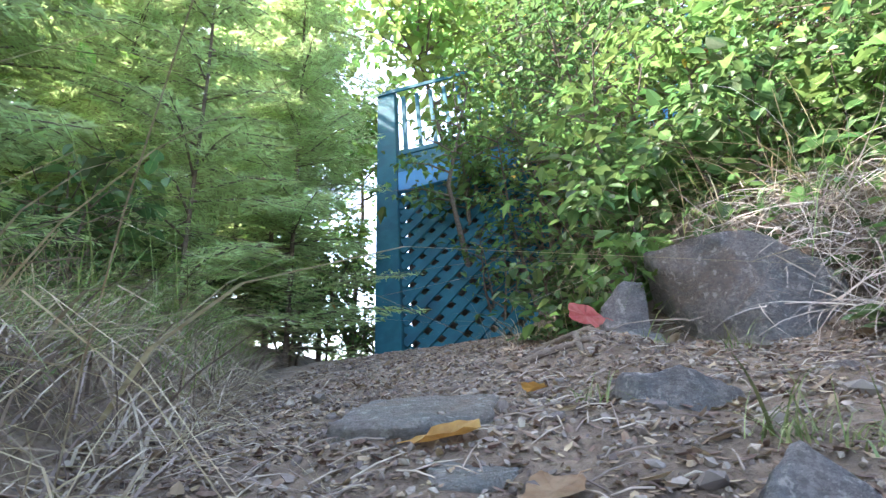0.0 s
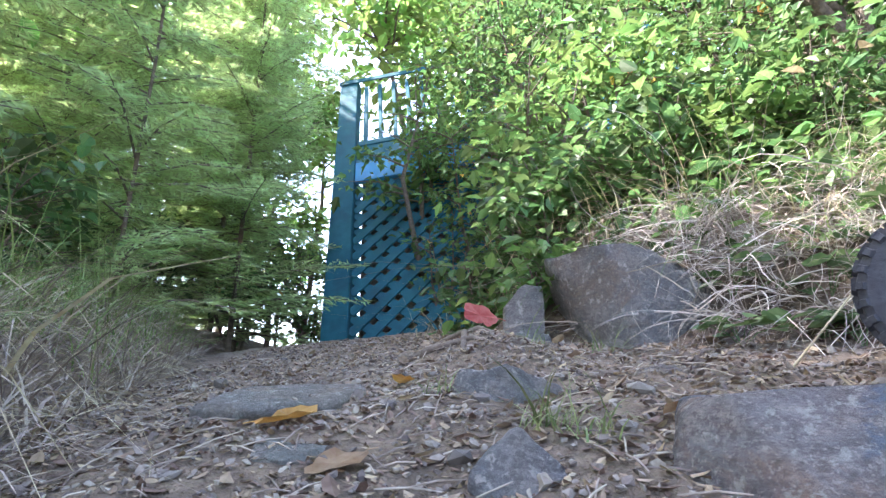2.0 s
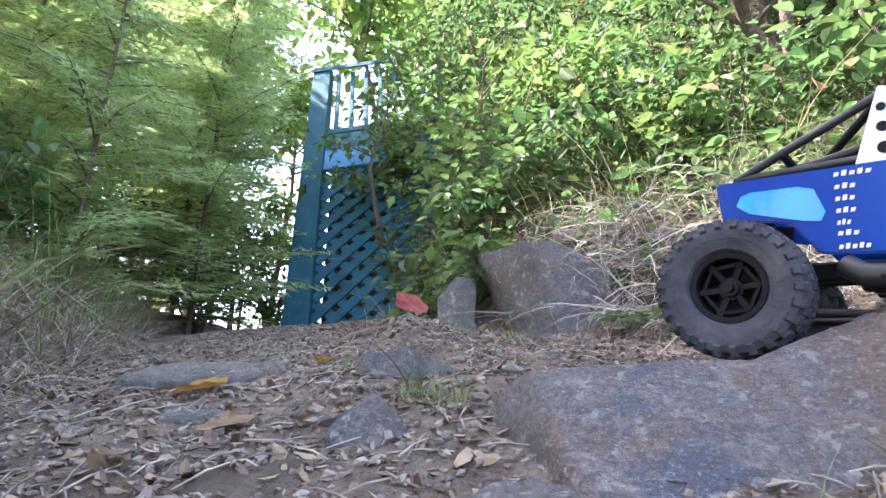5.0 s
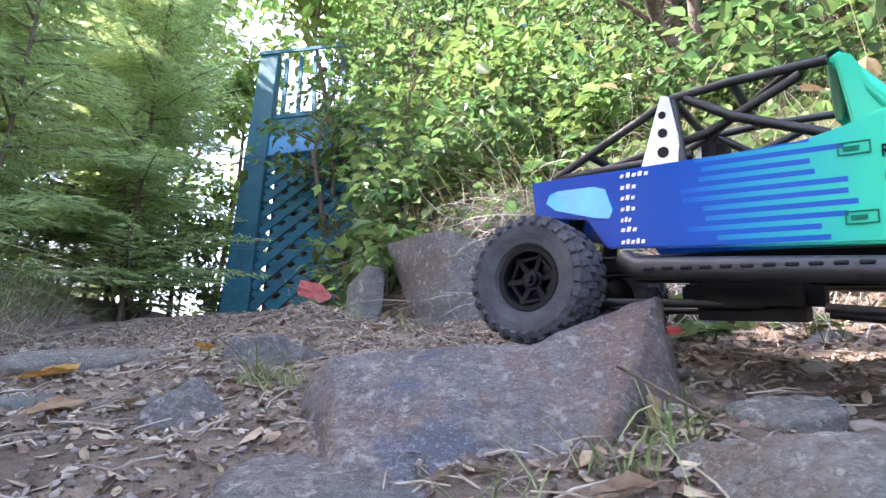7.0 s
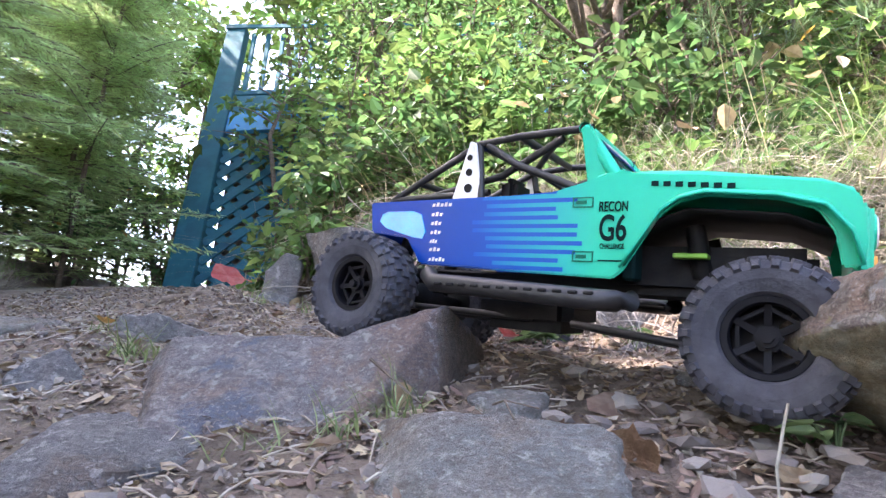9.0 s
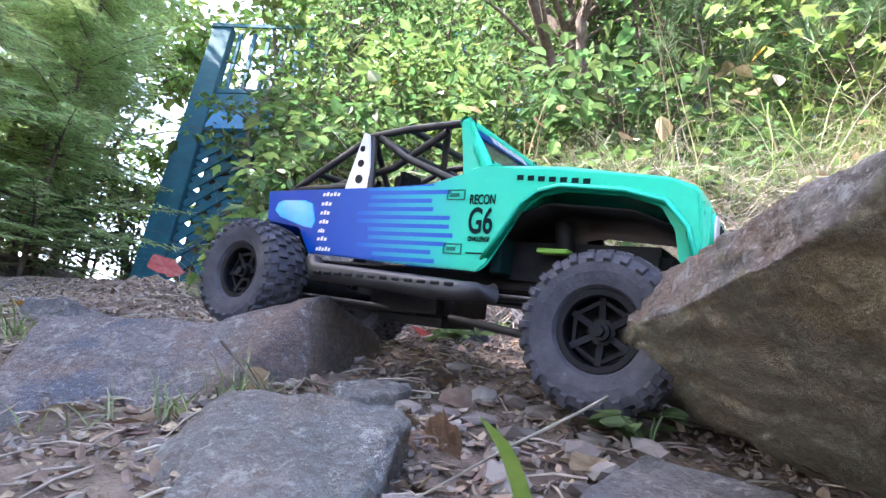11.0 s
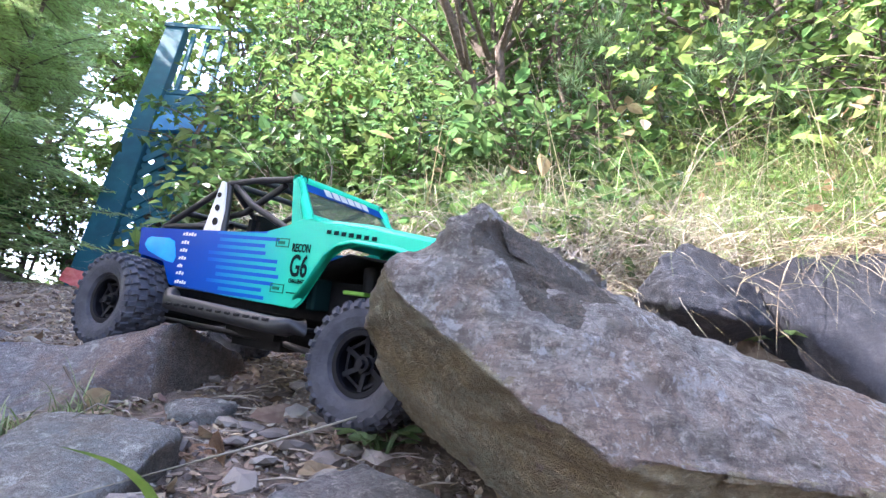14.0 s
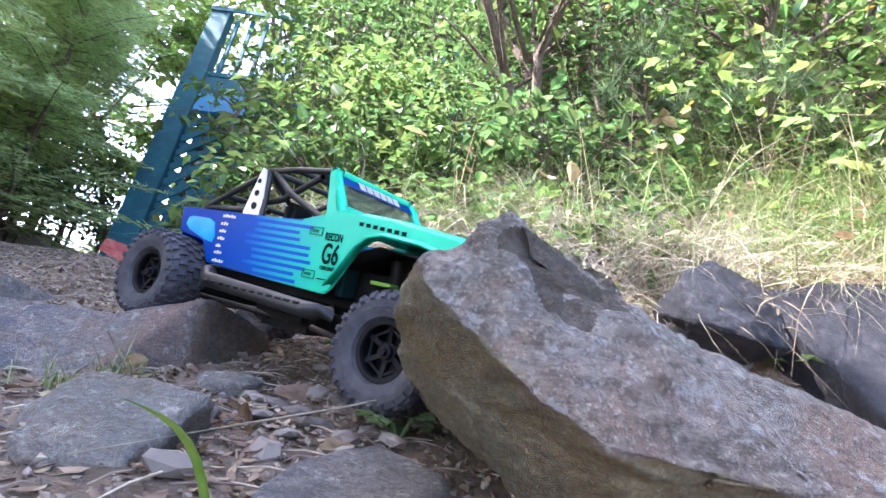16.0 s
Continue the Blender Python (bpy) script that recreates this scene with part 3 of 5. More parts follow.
def tubes(name, lines, mat, parent=None, sides=5, smooth=True):
    """Tapered round limbs; each line is a list of (place, radius)."""
    vs, fs = [], []
    for line in lines:
        pts = [Vector(p) for p, _ in line]
        ring0 = None
        for i, (p, r) in enumerate(line):
            way = (pts[min(i + 1, len(pts) - 1)] - pts[max(i - 1, 0)]).normalized()
            a = way.orthogonal().normalized()
            b = way.cross(a)
            ring = len(vs)
            for s in range(sides):
                t = 2 * math.pi * s / sides
                vs.append(tuple(pts[i] + (a * math.cos(t) + b * math.sin(t)) * r))
            if ring0 is not None:
                for s in range(sides):
                    fs.append((ring0 + s, ring0 + (s + 1) % sides, ring + (s + 1) % sides, ring + s))
            ring0 = ring
    return mesh_object(name, vs, fs, mat, parent, smooth)


def conifer(x, y, height, spread, label, low=0.12):
    """A young feathery evergreen: straight stem, level boughs, flat sprays of needles."""
    base = Vector((x, y, land(x, y) - 0.05))
    tree = new("conifer_tree")
    tree.location = base
    tagged(tree, label, "tree", "evergreens beside the trail")
    limbs = [[((0, 0, 0), 0.0045 * height), ((0.02, 0.01, height * 0.5), 0.003 * height), ((0.0, 0.03, height), 0.003)]]
    centres, ways = [], []
    boughs = int(36 * height)
    for i in range(boughs):
        f = low + (1 - low) * (i + rng.random()) / boughs
        ang = rng.uniform(0, 6.283)
        reach = spread * (1.05 - f) ** 0.7 * rng.uniform(0.6, 1.1)
        start = Vector((0.02 * f, 0.02 * f, height * f))
        out = Vector((math.cos(ang), math.sin(ang), rng.uniform(-0.05, 0.3)))
        tip = start + out * reach - Vector((0, 0, 0.10 * reach))
        limbs.append([(start, 0.006 * (1.2 - f)), (start.lerp(tip, 0.55) + Vector((0, 0, 0.03)), 0.004), (tip, 0.0015)])
        steps = max(4, int(reach / 0.045))
        for s in range(steps):
            g = (s + 0.6) / steps
            p = start.lerp(tip, g) + Vector((0, 0, 0.1 * reach * g * (1 - g)))
            for hand in (-1, 1):
                twig = (out * 0.75 + Vector((-out.y, out.x, 0)) * hand * 0.9 + Vector((0, 0, rng.normal(-0.08, 0.12)))).normalized()
                span = 0.23 * (1.15 - g) * spread * rng.uniform(0.6, 1.3)
                m = max(4, int(span / 0.0068))
                for q in range(m):
                    centres.append(p + twig * span * (q + 0.5) / m)
                    ways.append(twig + Vector((-twig.y, twig.x, 0)) * (1.1 if q % 2 else -1.1))
    tubes("trunk", limbs, M_bark, tree)
    leaf_cloud("crown", centres, ways, 0.040, M_needle, tree, width=0.22, droop=0.12, jitter=0.22, fold=0.03, needle=True)
    return tree


def broadleaf(name, x, y, height, spread, leaves, size, mat, label, category, group, stems=4, bare=0.25, base_z=None, lean=(0, 0)):
    """A tree or shrub: forking limbs from the ground, leaves in clumps at the twig ends."""
    base = Vector((x, y, (land(x, y) if base_z is None else base_z) - 0.05))
    tree = new(name)
    tree.location = base
    tagged(tree, label, category, group)
    limbs, tips = [], []
    for s in range(stems):
        ang = 6.283 * (s + rng.random() * 0.7) / stems
        foot = Vector((math.cos(ang), math.sin(ang), 0)) * (0.03 * height if stems > 1 else 0)
        top = Vector((math.cos(ang) * spread * rng.uniform(0.2, 0.6) + lean[0], math.sin(ang) * spread * rng.uniform(0.2, 0.6) + lean[1], height * rng.uniform(0.75, 1.0)))
        bend = foot.lerp(top, 0.5) + Vector((rng.normal(0, 0.06), rng.normal(0, 0.06), 0)) * height
        r = 0.008 * height + 0.004
        limbs.append([(foot, r), (bend, r * 0.6), (top, r * 0.15)])
        tips.append(top)
        for b in range(int(9 + 3 * height)):
            f = bare + (1 - bare) * rng.random()
            p = foot.lerp(bend, f * 2) if f < 0.5 else bend.lerp(top, f * 2 - 1)
            a2 = rng.uniform(0, 6.283)
            reach = spread * (1.15 - 0.7 * f) * rng.uniform(0.4, 1.0)
            q = p + Vector((math.cos(a2), math.sin(a2), rng.uniform(0.0, 0.6))) * reach
            mid = p.lerp(q, 0.5) + Vector((0, 0, 0.08 * reach))
            limbs.append([(p, r * 0.35), (mid, r * 0.22), (q, r * 0.07)])
            tips += [q, mid, mid.lerp(q, 0.5)]
    tips = np.array([tuple(t) for t in tips])
    tips = tips[rng.random(len(tips)) < 0.5]
    pick = rng.integers(0, len(tips), leaves)
    clump = spread * 0.15
    off = rng.normal(0, 1, (leaves, 3)) * (clump, clump, clump * 0.5)
    tubes("trunk", limbs, M_bark, tree)
    ways = off / (np.linalg.norm(off, axis=1)[:, None] + 1e-6) * (1, 1, 0.3)
    leaf_cloud("crown", tips[pick] + off, ways, size, mat, tree, width=0.62, droop=0.3, jitter=0.5, lobed=mat in (M_leaf_lime, M_leaf_deep))
    if name == "shrub" and height > 0.7:
        few = max(4, leaves // 130)
        leaf_cloud("yellowing_leaves", tips[pick[:few]] + off[:few] * 1.3, ways[:few], size, M_autumn, tree, width=0.7, droop=0.4, jitter=0.5)["label"] = "yellow and orange turning leaves"
    return tree


for x, y, h, s, n in ((-0.95, 3.3, 0.75, 0.4, 420), (-1.35, 2.75, 0.8, 0.45, 420), (-1.75, 2.2, 0.8, 0.45, 420), (-1.3, 1.75, 0.6, 0.4, 380), (-1.9, 3.6, 1.1, 0.6, 500), (-2.5, 3.2, 1.2, 0.7, 600), (-1.2, 4.3, 1.2, 0.6, 500), (-2.8, 2.2, 1.2, 0.7, 600),
                      (-1.0, 1.35, 0.45, 0.3, 260), (-0.72, 4.3, 0.9, 0.35, 450), (-0.95, 4.1, 1.1, 0.4, 500), (-0.62, 3.9, 0.35, 0.2, 160)):
    broadleaf("shrub", x, y, h, s, n, 0.045, M_leaf, "low leafy green shrub at the trail's edge", "shrub", "undergrowth beside the trail")
EVERGREEN = "young feathery evergreen with soft green sprays"
for x, y, h, s in ((-0.88, 2.95, 3.5, 0.85), (-1.5, 2.2, 3.2, 0.85), (-1.25, 3.7, 4.2, 0.85), (-2.3, 2.7, 3.8, 0.95), (-1.6, 1.45, 2.8, 0.75), (-2.6, 1.6, 3.4, 0.9), (-0.95, 1.85, 2.2, 0.5),
                   (-3.0, 4.2, 5.0, 1.2), (-2.1, 5.4, 5.5, 1.2), (-1.95, 3.3, 3.6, 0.9), (-1.35, 1.0, 2.0, 0.6), (-2.0, 0.7, 2.6, 0.8), (-2.6, 3.6, 4.2, 1.0), (-1.75, 4.3, 4.4, 0.95), (-3.2, 2.1, 3.6, 1.0)):
    conifer(x, y, h, s, EVERGREEN, low=0.03)

SHRUB, WOOD = "shrubs on the bank", "trees of the wood edge"
for x, y, h, s, n in ((0.75, 2.35, 1.5, 0.55, 900), (1.25, 1.85, 1.6, 0.6, 1100), (1.75, 1.35, 1.6, 0.65, 1200), (2.2, 0.75, 1.6, 0.65, 1200), (1.15, 2.9, 2.2, 0.8, 1500), (1.9, 2.3, 2.4, 0.9, 1700),
                      (2.6, 1.6, 2.4, 0.9, 1700), (2.9, 0.5, 2.2, 0.9, 1700), (2.6, -0.4, 1.8, 0.8, 1200), (0.62, 1.5, 0.75, 0.34, 380), (0.55, 3.1, 1.2, 0.45, 500), (0.30, 3.15, 0.8, 0.3, 160), (0.75, 3.2, 1.7, 0.5, 700), (1.6, 0.95, 1.1, 0.5, 800), (2.0, 0.1, 1.1, 0.5, 700), (1.0, 3.6, 2.6, 0.8, 1200), (0.81, 1.26, 0.4, 0.26, 240), (1.01, 0.91, 0.36, 0.26, 240), (1.19, 0.67, 0.34, 0.25, 220), (0.66, 1.12, 0.3, 0.22, 160), (0.42, 1.28, 0.3, 0.2, 150), (0.52, 1.38, 0.35, 0.22, 170), (0.36, 1.55, 0.35, 0.22, 170), (0.40, 1.13, 0.2, 0.14, 90), (0.9, 1.08, 0.3, 0.22, 180), (1.35, 1.35, 0.8, 0.45, 600), (1.8, 0.75, 0.8, 0.45, 600), (2.15, 0.35, 0.9, 0.5, 600), (0.95, 1.95, 0.9, 0.45, 600), (2.4, 1.1, 1.2, 0.6, 800), (3.3, 1.1, 1.6, 0.8, 900), (2.9, 2.3, 1.8, 0.8, 1000), (3.4, 0.0, 1.6, 0.9, 1000), (3.1, -0.6, 1.5, 0.8, 800), (3.7, -1.2, 1.6, 0.9, 800), (2.63, 1.21, 0.9, 0.5, 500), (2.73, 1.1, 0.9, 0.5, 500), (2.81, 0.99, 0.9, 0.5, 500), (2.92, 0.85, 0.9, 0.5, 500)):
    kind = 2 if x > 2.0 and y < 1.3 or y > 3.0 and x < 0.7 else int(x * 37 + y * 53) % 4
    thin = 0.35 if x > 1.4 and y < 1.4 else 0.72 if y > 1.8 else 0.9
    broadleaf("shrub", x, y, h, s, int(n * thin * (3.0, 3.6, 2.2, 2.8)[kind]), (0.034, 0.028, 0.041, 0.036)[kind], (M_leaf, M_leaf_deep, M_leaf_lime, M_leaf)[kind], "leafy green shrub with slender grey-brown stems", "shrub", SHRUB)
# The last four stand unseen on the left, added to shade the trail.
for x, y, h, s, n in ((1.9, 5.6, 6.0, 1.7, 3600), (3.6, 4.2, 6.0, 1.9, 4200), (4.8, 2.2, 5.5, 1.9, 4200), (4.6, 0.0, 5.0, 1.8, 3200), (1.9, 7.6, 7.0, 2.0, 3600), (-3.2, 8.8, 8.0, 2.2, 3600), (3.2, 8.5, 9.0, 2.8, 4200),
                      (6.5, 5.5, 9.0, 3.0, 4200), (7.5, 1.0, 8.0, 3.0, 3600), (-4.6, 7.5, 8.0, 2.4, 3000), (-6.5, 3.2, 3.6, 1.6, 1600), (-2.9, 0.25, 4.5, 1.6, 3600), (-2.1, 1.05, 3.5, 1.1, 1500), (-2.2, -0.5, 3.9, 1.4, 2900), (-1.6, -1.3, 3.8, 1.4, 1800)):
    broadleaf("tree", x, y, h, s, n, 0.115, M_leaf_sunlit, "tall broadleaf tree, for backdrop or added shade, in sun-tinted yellow-green", "tree", WOOD, stems=2, bare=0.2)
# Added out of view: its crown keeps sun off the boulder and car.
broadleaf("tree", -1.75, 0.30, 3.7, 0.95, 2200, 0.095, M_leaf_sunlit, "unseen broadleaf tree added to shade the rocks and car", "tree", WOOD, stems=2, bare=0.5)
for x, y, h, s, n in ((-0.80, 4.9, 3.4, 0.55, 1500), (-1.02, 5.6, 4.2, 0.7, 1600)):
    broadleaf("tree", x, y, h, s, n, 0.07, M_leaf_sunlit, "slim young broadleaf tree with pale green leaves", "tree", WOOD, stems=1, bare=0.0)
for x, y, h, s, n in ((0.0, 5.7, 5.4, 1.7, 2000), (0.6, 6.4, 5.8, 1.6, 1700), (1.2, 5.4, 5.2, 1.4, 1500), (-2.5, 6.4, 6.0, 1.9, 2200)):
    broadleaf("tree", x, y, h, s, n, 0.12, M_leaf_sunlit, "tall broadleaf tree, for backdrop or added shade, in sun-tinted yellow-green", "tree", WOOD, stems=2, bare=0.62)


broadleaf("tree", 0.85, 3.45, 2.5, 0.75, 1500, 0.062, M_leaf_lime, "young maple with lobed bright green leaves before a deck", "tree", WOOD, stems=3, bare=0.35, lean=(-0.25, 0.1))
broadleaf("tree", 0.26, 3.55, 2.6, 0.46, 950, 0.058, M_leaf_lime, "young maple with lobed bright green leaves before a deck", "tree", WOOD, stems=3, bare=0.45, lean=(0.0, 0.25))


def crooked_tree(x, y, label):
    """Dark bent stems that fork low and lean over the bank, with few leaves."""
    root = new("tree")
    root.location = (x, y, land(x, y) - 0.05)
    tagged(root, label, "tree", WOOD)
    limbs, tips = [], []
    for ang, reach, tall, r in ((2.6, 0.5, 1.5, 0.034), (3.6, 0.8, 1.0, 0.026), (0.7, 0.7, 1.6, 0.028), (4.6, 0.5, 1.3, 0.022), (1.8, 0.3, 1.9, 0.024)):
        line, p = [], Vector((0, 0, 0))
        for k in range(7):
            f = k / 6
            p = Vector((math.cos(ang), math.sin(ang), 0)) * reach * f ** 1.4 + Vector((rng.normal(0, 0.04), rng.normal(0, 0.04), tall * f)) * (1 if k else 0)
            line.append((p, r * (1 - 0.8 * f)))
            if k > 1:
                for _ in range(3):
                    q = p + Vector((rng.normal(0, 0.25), rng.normal(0, 0.25), rng.uniform(0.05, 0.35)))
                    mid = p.lerp(q, 0.5) + Vector((rng.normal(0, 0.03), rng.normal(0, 0.03), 0.04))
                    limbs.append([(p, r * 0.35), (mid, r * 0.22), (q, r * 0.08)])
                    tips += [q, mid]
        limbs.append(line)
    tubes("trunk", limbs, M_bark, root, 7)
    tips = np.array([tuple(t) for t in tips])
    pick = rng.integers(0, len(tips), 900)
    off = rng.normal(0, 0.10, (900, 3))
    leaf_cloud("crown", tips[pick] + off, off / 0.1 * (1, 1, 0.3), 0.045, M_leaf_lime, root, width=0.62, droop=0.3, jitter=0.5, lobed=True)


crooked_tree(1.30, 1.10, "dark crooked young tree with bare lower stems")
crooked_tree(2.05, 0.75, "dark crooked young tree with bare lower stems")


def pine_sapling(x, y, height, label):
    """A small pine: few upswept twigs, each ending in a spray of long needles."""
    root = new("pine_sapling")
    root.location = (x, y, land(x, y) - 0.03)
    tagged(root, label, "tree", WOOD)
    limbs = [[((0, 0, 0), 0.009), ((0.02, 0.0, height * 0.6), 0.006), ((0.0, 0.02, height), 0.003)]]
    centres, ways = [], []
    for i in range(16):
        f = 0.35 + 0.65 * i / 15
        a = i * 2.4
        tip = Vector((math.cos(a) * 0.24 * (1.2 - f), math.sin(a) * 0.24 * (1.2 - f), height * f + 0.06))
        limbs.append([((0.01, 0.01, height * f), 0.004), (tip, 0.002)])
        for q in range(70):
            w = (tip - Vector((0, 0, height * f))).normalized() * 0.6 + Vector(rng.normal(0, 0.6, 3))
            centres.append(tip - (tip - Vector((0, 0, height * f))) * 0.35 * rng.random())
            ways.append(w.normalized())
    tubes("trunk", limbs, M_bark, root)
    leaf_cloud("crown", centres, ways, 0.085, M_needle_deep, root, width=0.035, droop=0.1, jitter=0.1, fold=0.02, needle=True)


pine_sapling(1.52, 0.80, 0.50, "small pine with long soft blue-green needles")
pine_sapling(1.75, 0.55, 0.42, "small pine with long soft blue-green needles")


def blades(name, spots, length, mat, label, category, width=0.0022, lean=0.6, hang=0.9, bias=(0, 0)):
    """Many curved tapering blades, each four segments long."""
    n = len(spots)
    c = np.array(spots, float)
    ang = rng.uniform(0, 6.283, n)
    side = np.stack([np.cos(ang), np.sin(ang), 0 * ang], 1) * rng.uniform(0.3, 1, n)[:, None] * lean + (bias[0], bias[1], 0)
    k = (length * np.clip(np.exp(rng.normal(0, 0.4, n)), 0.4, 1.6))[:, None]
    across = np.stack([-np.sin(ang), np.cos(ang), 0 * ang], 1) * width * np.exp(rng.normal(0, 0.3, n))[:, None]
    rows = []
    bendy = rng.uniform(0.3, 1.2, n)[:, None] * hang
    for i in range(5):
        f = i / 4
        p = c + k * (side * (f + 0.6 * f * f) + np.array((0, 0, 1.0)) * (f - bendy * f * f))
        taper = 1 - 0.85 * f
        rows += [p - across * taper, p + across * taper]
    v = np.stack(rows, 1).reshape(-1, 3)
    o = (np.arange(n) * 10)[:, None]
    f = np.concatenate([o + (2 * i, 2 * i + 1, 2 * i + 3, 2 * i + 2) for i in range(4)], 1).reshape(-1, 4)
    ob = mesh_object(name, v.tolist(), f.tolist(), mat)
    return tagged(ob, label, category, kind="stuff")


def bank_spots(n, lo, hi, a=-0.6, b=1.9):
    """Spots on the bank at distances lo to hi above its foot."""
    out = []
    for _ in range(n):
        s, d = rng.uniform(a, b), rng.uniform(lo, hi)
        edge = 0.09 + (s - 1.05) * 0.46
        if s > 1.05 and d < edge:
            d += edge
        x, y = 0.33 + 0.598 * s + 0.80 * d, 1.15 - 0.80 * s + 0.598 * d
        out.append((x, y, land(x, y) - 0.01))
    return out


def left_spots(n, lo, hi, y0=0.0, y1=3.0):
    out = []
    for _ in range(n):
        y, d = rng.uniform(y0, y1) ** 1.0, rng.uniform(lo, hi)
        x = -0.13 - 0.28 * y - d
        out.append((x, y, land(x, y) - 0.01))
    return out


def bank_clumps(n, each, lo, hi, a, b, wide=0.035):
    """Spots gathered into clumps along the bank."""
    return [(x + rng.normal(0, wide), y + rng.normal(0, wide), z) for x, y, z in bank_spots(n, lo, hi, a, b) for _ in range(each)]


def tangle(name, spots, length, mat, label, width=0.0007, rise=0.5, curl=1.4, sag=0.5, bias=(-0.3, -0.22)):
    """Thin curling strands that rise, bend over and trail down the slope."""
    n, steps = len(spots), 8
    p = np.array(spots, float)
    way = rng.normal(0, 1, (n, 3)) * (1, 1, 0.3) + (bias[0], bias[1], rise)
    way /= np.linalg.norm(way, axis=1)[:, None]
    axis = rng.normal(0, 1, (n, 3)) * curl
    k = (length * np.exp(rng.normal(0, 0.35, n)) / (steps - 1))[:, None]
    across = np.cross(way, rng.normal(0, 1, (n, 3)))
    across *= width * np.exp(rng.normal(0, 0.3, n))[:, None] / (np.linalg.norm(across, axis=1)[:, None] + 1e-9)
    rows = []
    for i in range(steps):
        taper = 1 - 0.8 * i / (steps - 1)
        rows += [p - across * taper, p + across * taper]
        p = p + way * k
        way = way + np.cross(axis, way) / steps + np.array((bias[0] * 0.3, bias[1] * 0.3, -2.2 * sag)) / steps + rng.normal(0, 0.10, (n, 3))
        way /= np.linalg.norm(way, axis=1)[:, None]
    v = np.stack(rows, 1).reshape(-1, 3)
    o = (np.arange(n) * 2 * steps)[:, None]
    f = np.concatenate([o + (2 * i, 2 * i + 1, 2 * i + 3, 2 * i + 2) for i in range(steps - 1)], 1).reshape(-1, 4)
    return tagged(mesh_object(name, v.tolist(), f.tolist(), mat), label, "grass", kind="stuff")


low = np.array(bank_spots(3000, 0.03, 0.75, -0.4, 1.25))
low[:, 2] += rng.uniform(0.01, 0.13, len(low))
for part_of, mat in ((low[:1500], M_leaf), (low[1500:2200], M_leaf_deep), (low[2200:], M_leaf_lime)):
    tagged(leaf_cloud("undergrowth", part_of, rng.normal(0, 1, (len(part_of), 3)) * (1, 1, 0.25) + (-0.3, -0.25, 0), 0.034, mat, None, width=0.66, droop=0.25, jitter=0.3),
           "low green leaves growing over the bank", "undergrowth", kind="stuff")
high = np.array(bank_spots(6500, 0.6, 2.4, -0.5, 3.2))
high[:, 2] += rng.uniform(0.02, 0.34, len(high))
for part_of, mat in ((high[:2600], M_leaf), (high[2600:4600], M_leaf_lime), (high[4600:], M_leaf_deep)):
    tagged(leaf_cloud("undergrowth", part_of, rng.normal(0, 1, (len(part_of), 3)) * (1, 1, 0.25) + (-0.3, -0.25, 0), 0.042, mat, None, width=0.66, droop=0.25, jitter=0.3, lobed=mat is M_leaf_lime),
           "leafy undergrowth covering the upper bank", "undergrowth", kind="stuff")
# Leaves in the sun-tinted green brighten the right-hand bank.
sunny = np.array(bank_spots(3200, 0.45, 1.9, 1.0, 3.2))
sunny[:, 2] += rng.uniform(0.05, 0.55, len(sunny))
tagged(leaf_cloud("undergrowth", sunny, rng.normal(0, 1, (len(sunny), 3)) * (1, 1, 0.25) + (-0.3, -0.25, 0), 0.037, M_leaf_sunlit, None, width=0.7, droop=0.25, jitter=0.3, lobed=True),
       "lobed leaves on the bank, sunlight put into their pale yellow-green", "undergrowth", kind="stuff")
mixed = np.array(bank_spots(1500, 0.30, 1.0, 0.9, 2.1))
mixed[:, 2] += rng.uniform(0.01, 0.12, len(mixed))
for part_of, mat, size in ((mixed[:700], M_leaf, 0.026), (mixed[700:1350], M_leaf_lime, 0.024), (mixed[1350:], M_tan, 0.024)):
    tagged(leaf_cloud("undergrowth", part_of, rng.normal(0, 1, (len(part_of), 3)) * (1, 1, 0.25) + (-0.3, -0.25, 0), size, mat, None, width=0.66, droop=0.3, jitter=0.3),
           "small leaves growing among the bank's grass", "undergrowth", kind="stuff")
faded = np.array(bank_spots(110, 0.15, 1.3, 0.3, 2.3))
faded[:, 2] += rng.uniform(0.04, 0.30, len(faded))
for part_of, mat, words in ((faded[:75], M_cream, "pale cream leaves with white undersides on the bank"), (faded[75:], M_tan, "tan and brown dying leaves on the bank")):
    tagged(leaf_cloud("undergrowth", part_of, rng.normal(0, 1, (len(part_of), 3)) * (1, 1, 0.25) + (-0.3, -0.25, 0), 0.034, mat, None, width=0.75, droop=0.4, jitter=0.3), words, "undergrowth", kind="stuff")
stems = np.array(bank_spots(500, 0.10, 0.75, -0.4, 1.25))
blades("stems", stems.tolist(), 0.10, M_fern, "thin green stems of low plants on the bank", "undergrowth", 0.0010, 0.5, 0.4)
tangle("roots", bank_clumps(110, 24, 0.0, 0.20, 0.2, 1.15, 0.03), 0.16, M_root, "tangle of dry roots and stems hanging from the bank", 0.0010, 0.3, 1.5, 0.9, (-0.5, -0.37))
tangle("hay", bank_clumps(100, 46, 0.10, 0.42, 0.86, 1.40, 0.03), 0.13, M_hay, "thick bleached grass lying on the bank", 0.0008, 0.5, 1.6, 0.8)
blades("dry_grass", bank_clumps(25, 25, 0.10, 0.5, -0.5, 0.9), 0.15, M_straw, "dry grass between leaves on the bank", "grass", 0.0014, 0.8, 1.2, (-0.2, -0.15))
blades("grass", bank_clumps(95, 40, 0.16, 1.3, -0.6, 1.9), 0.14, M_grass, "long green grass in clumps on the bank", "grass", 0.0014, 1.2, 1.8)
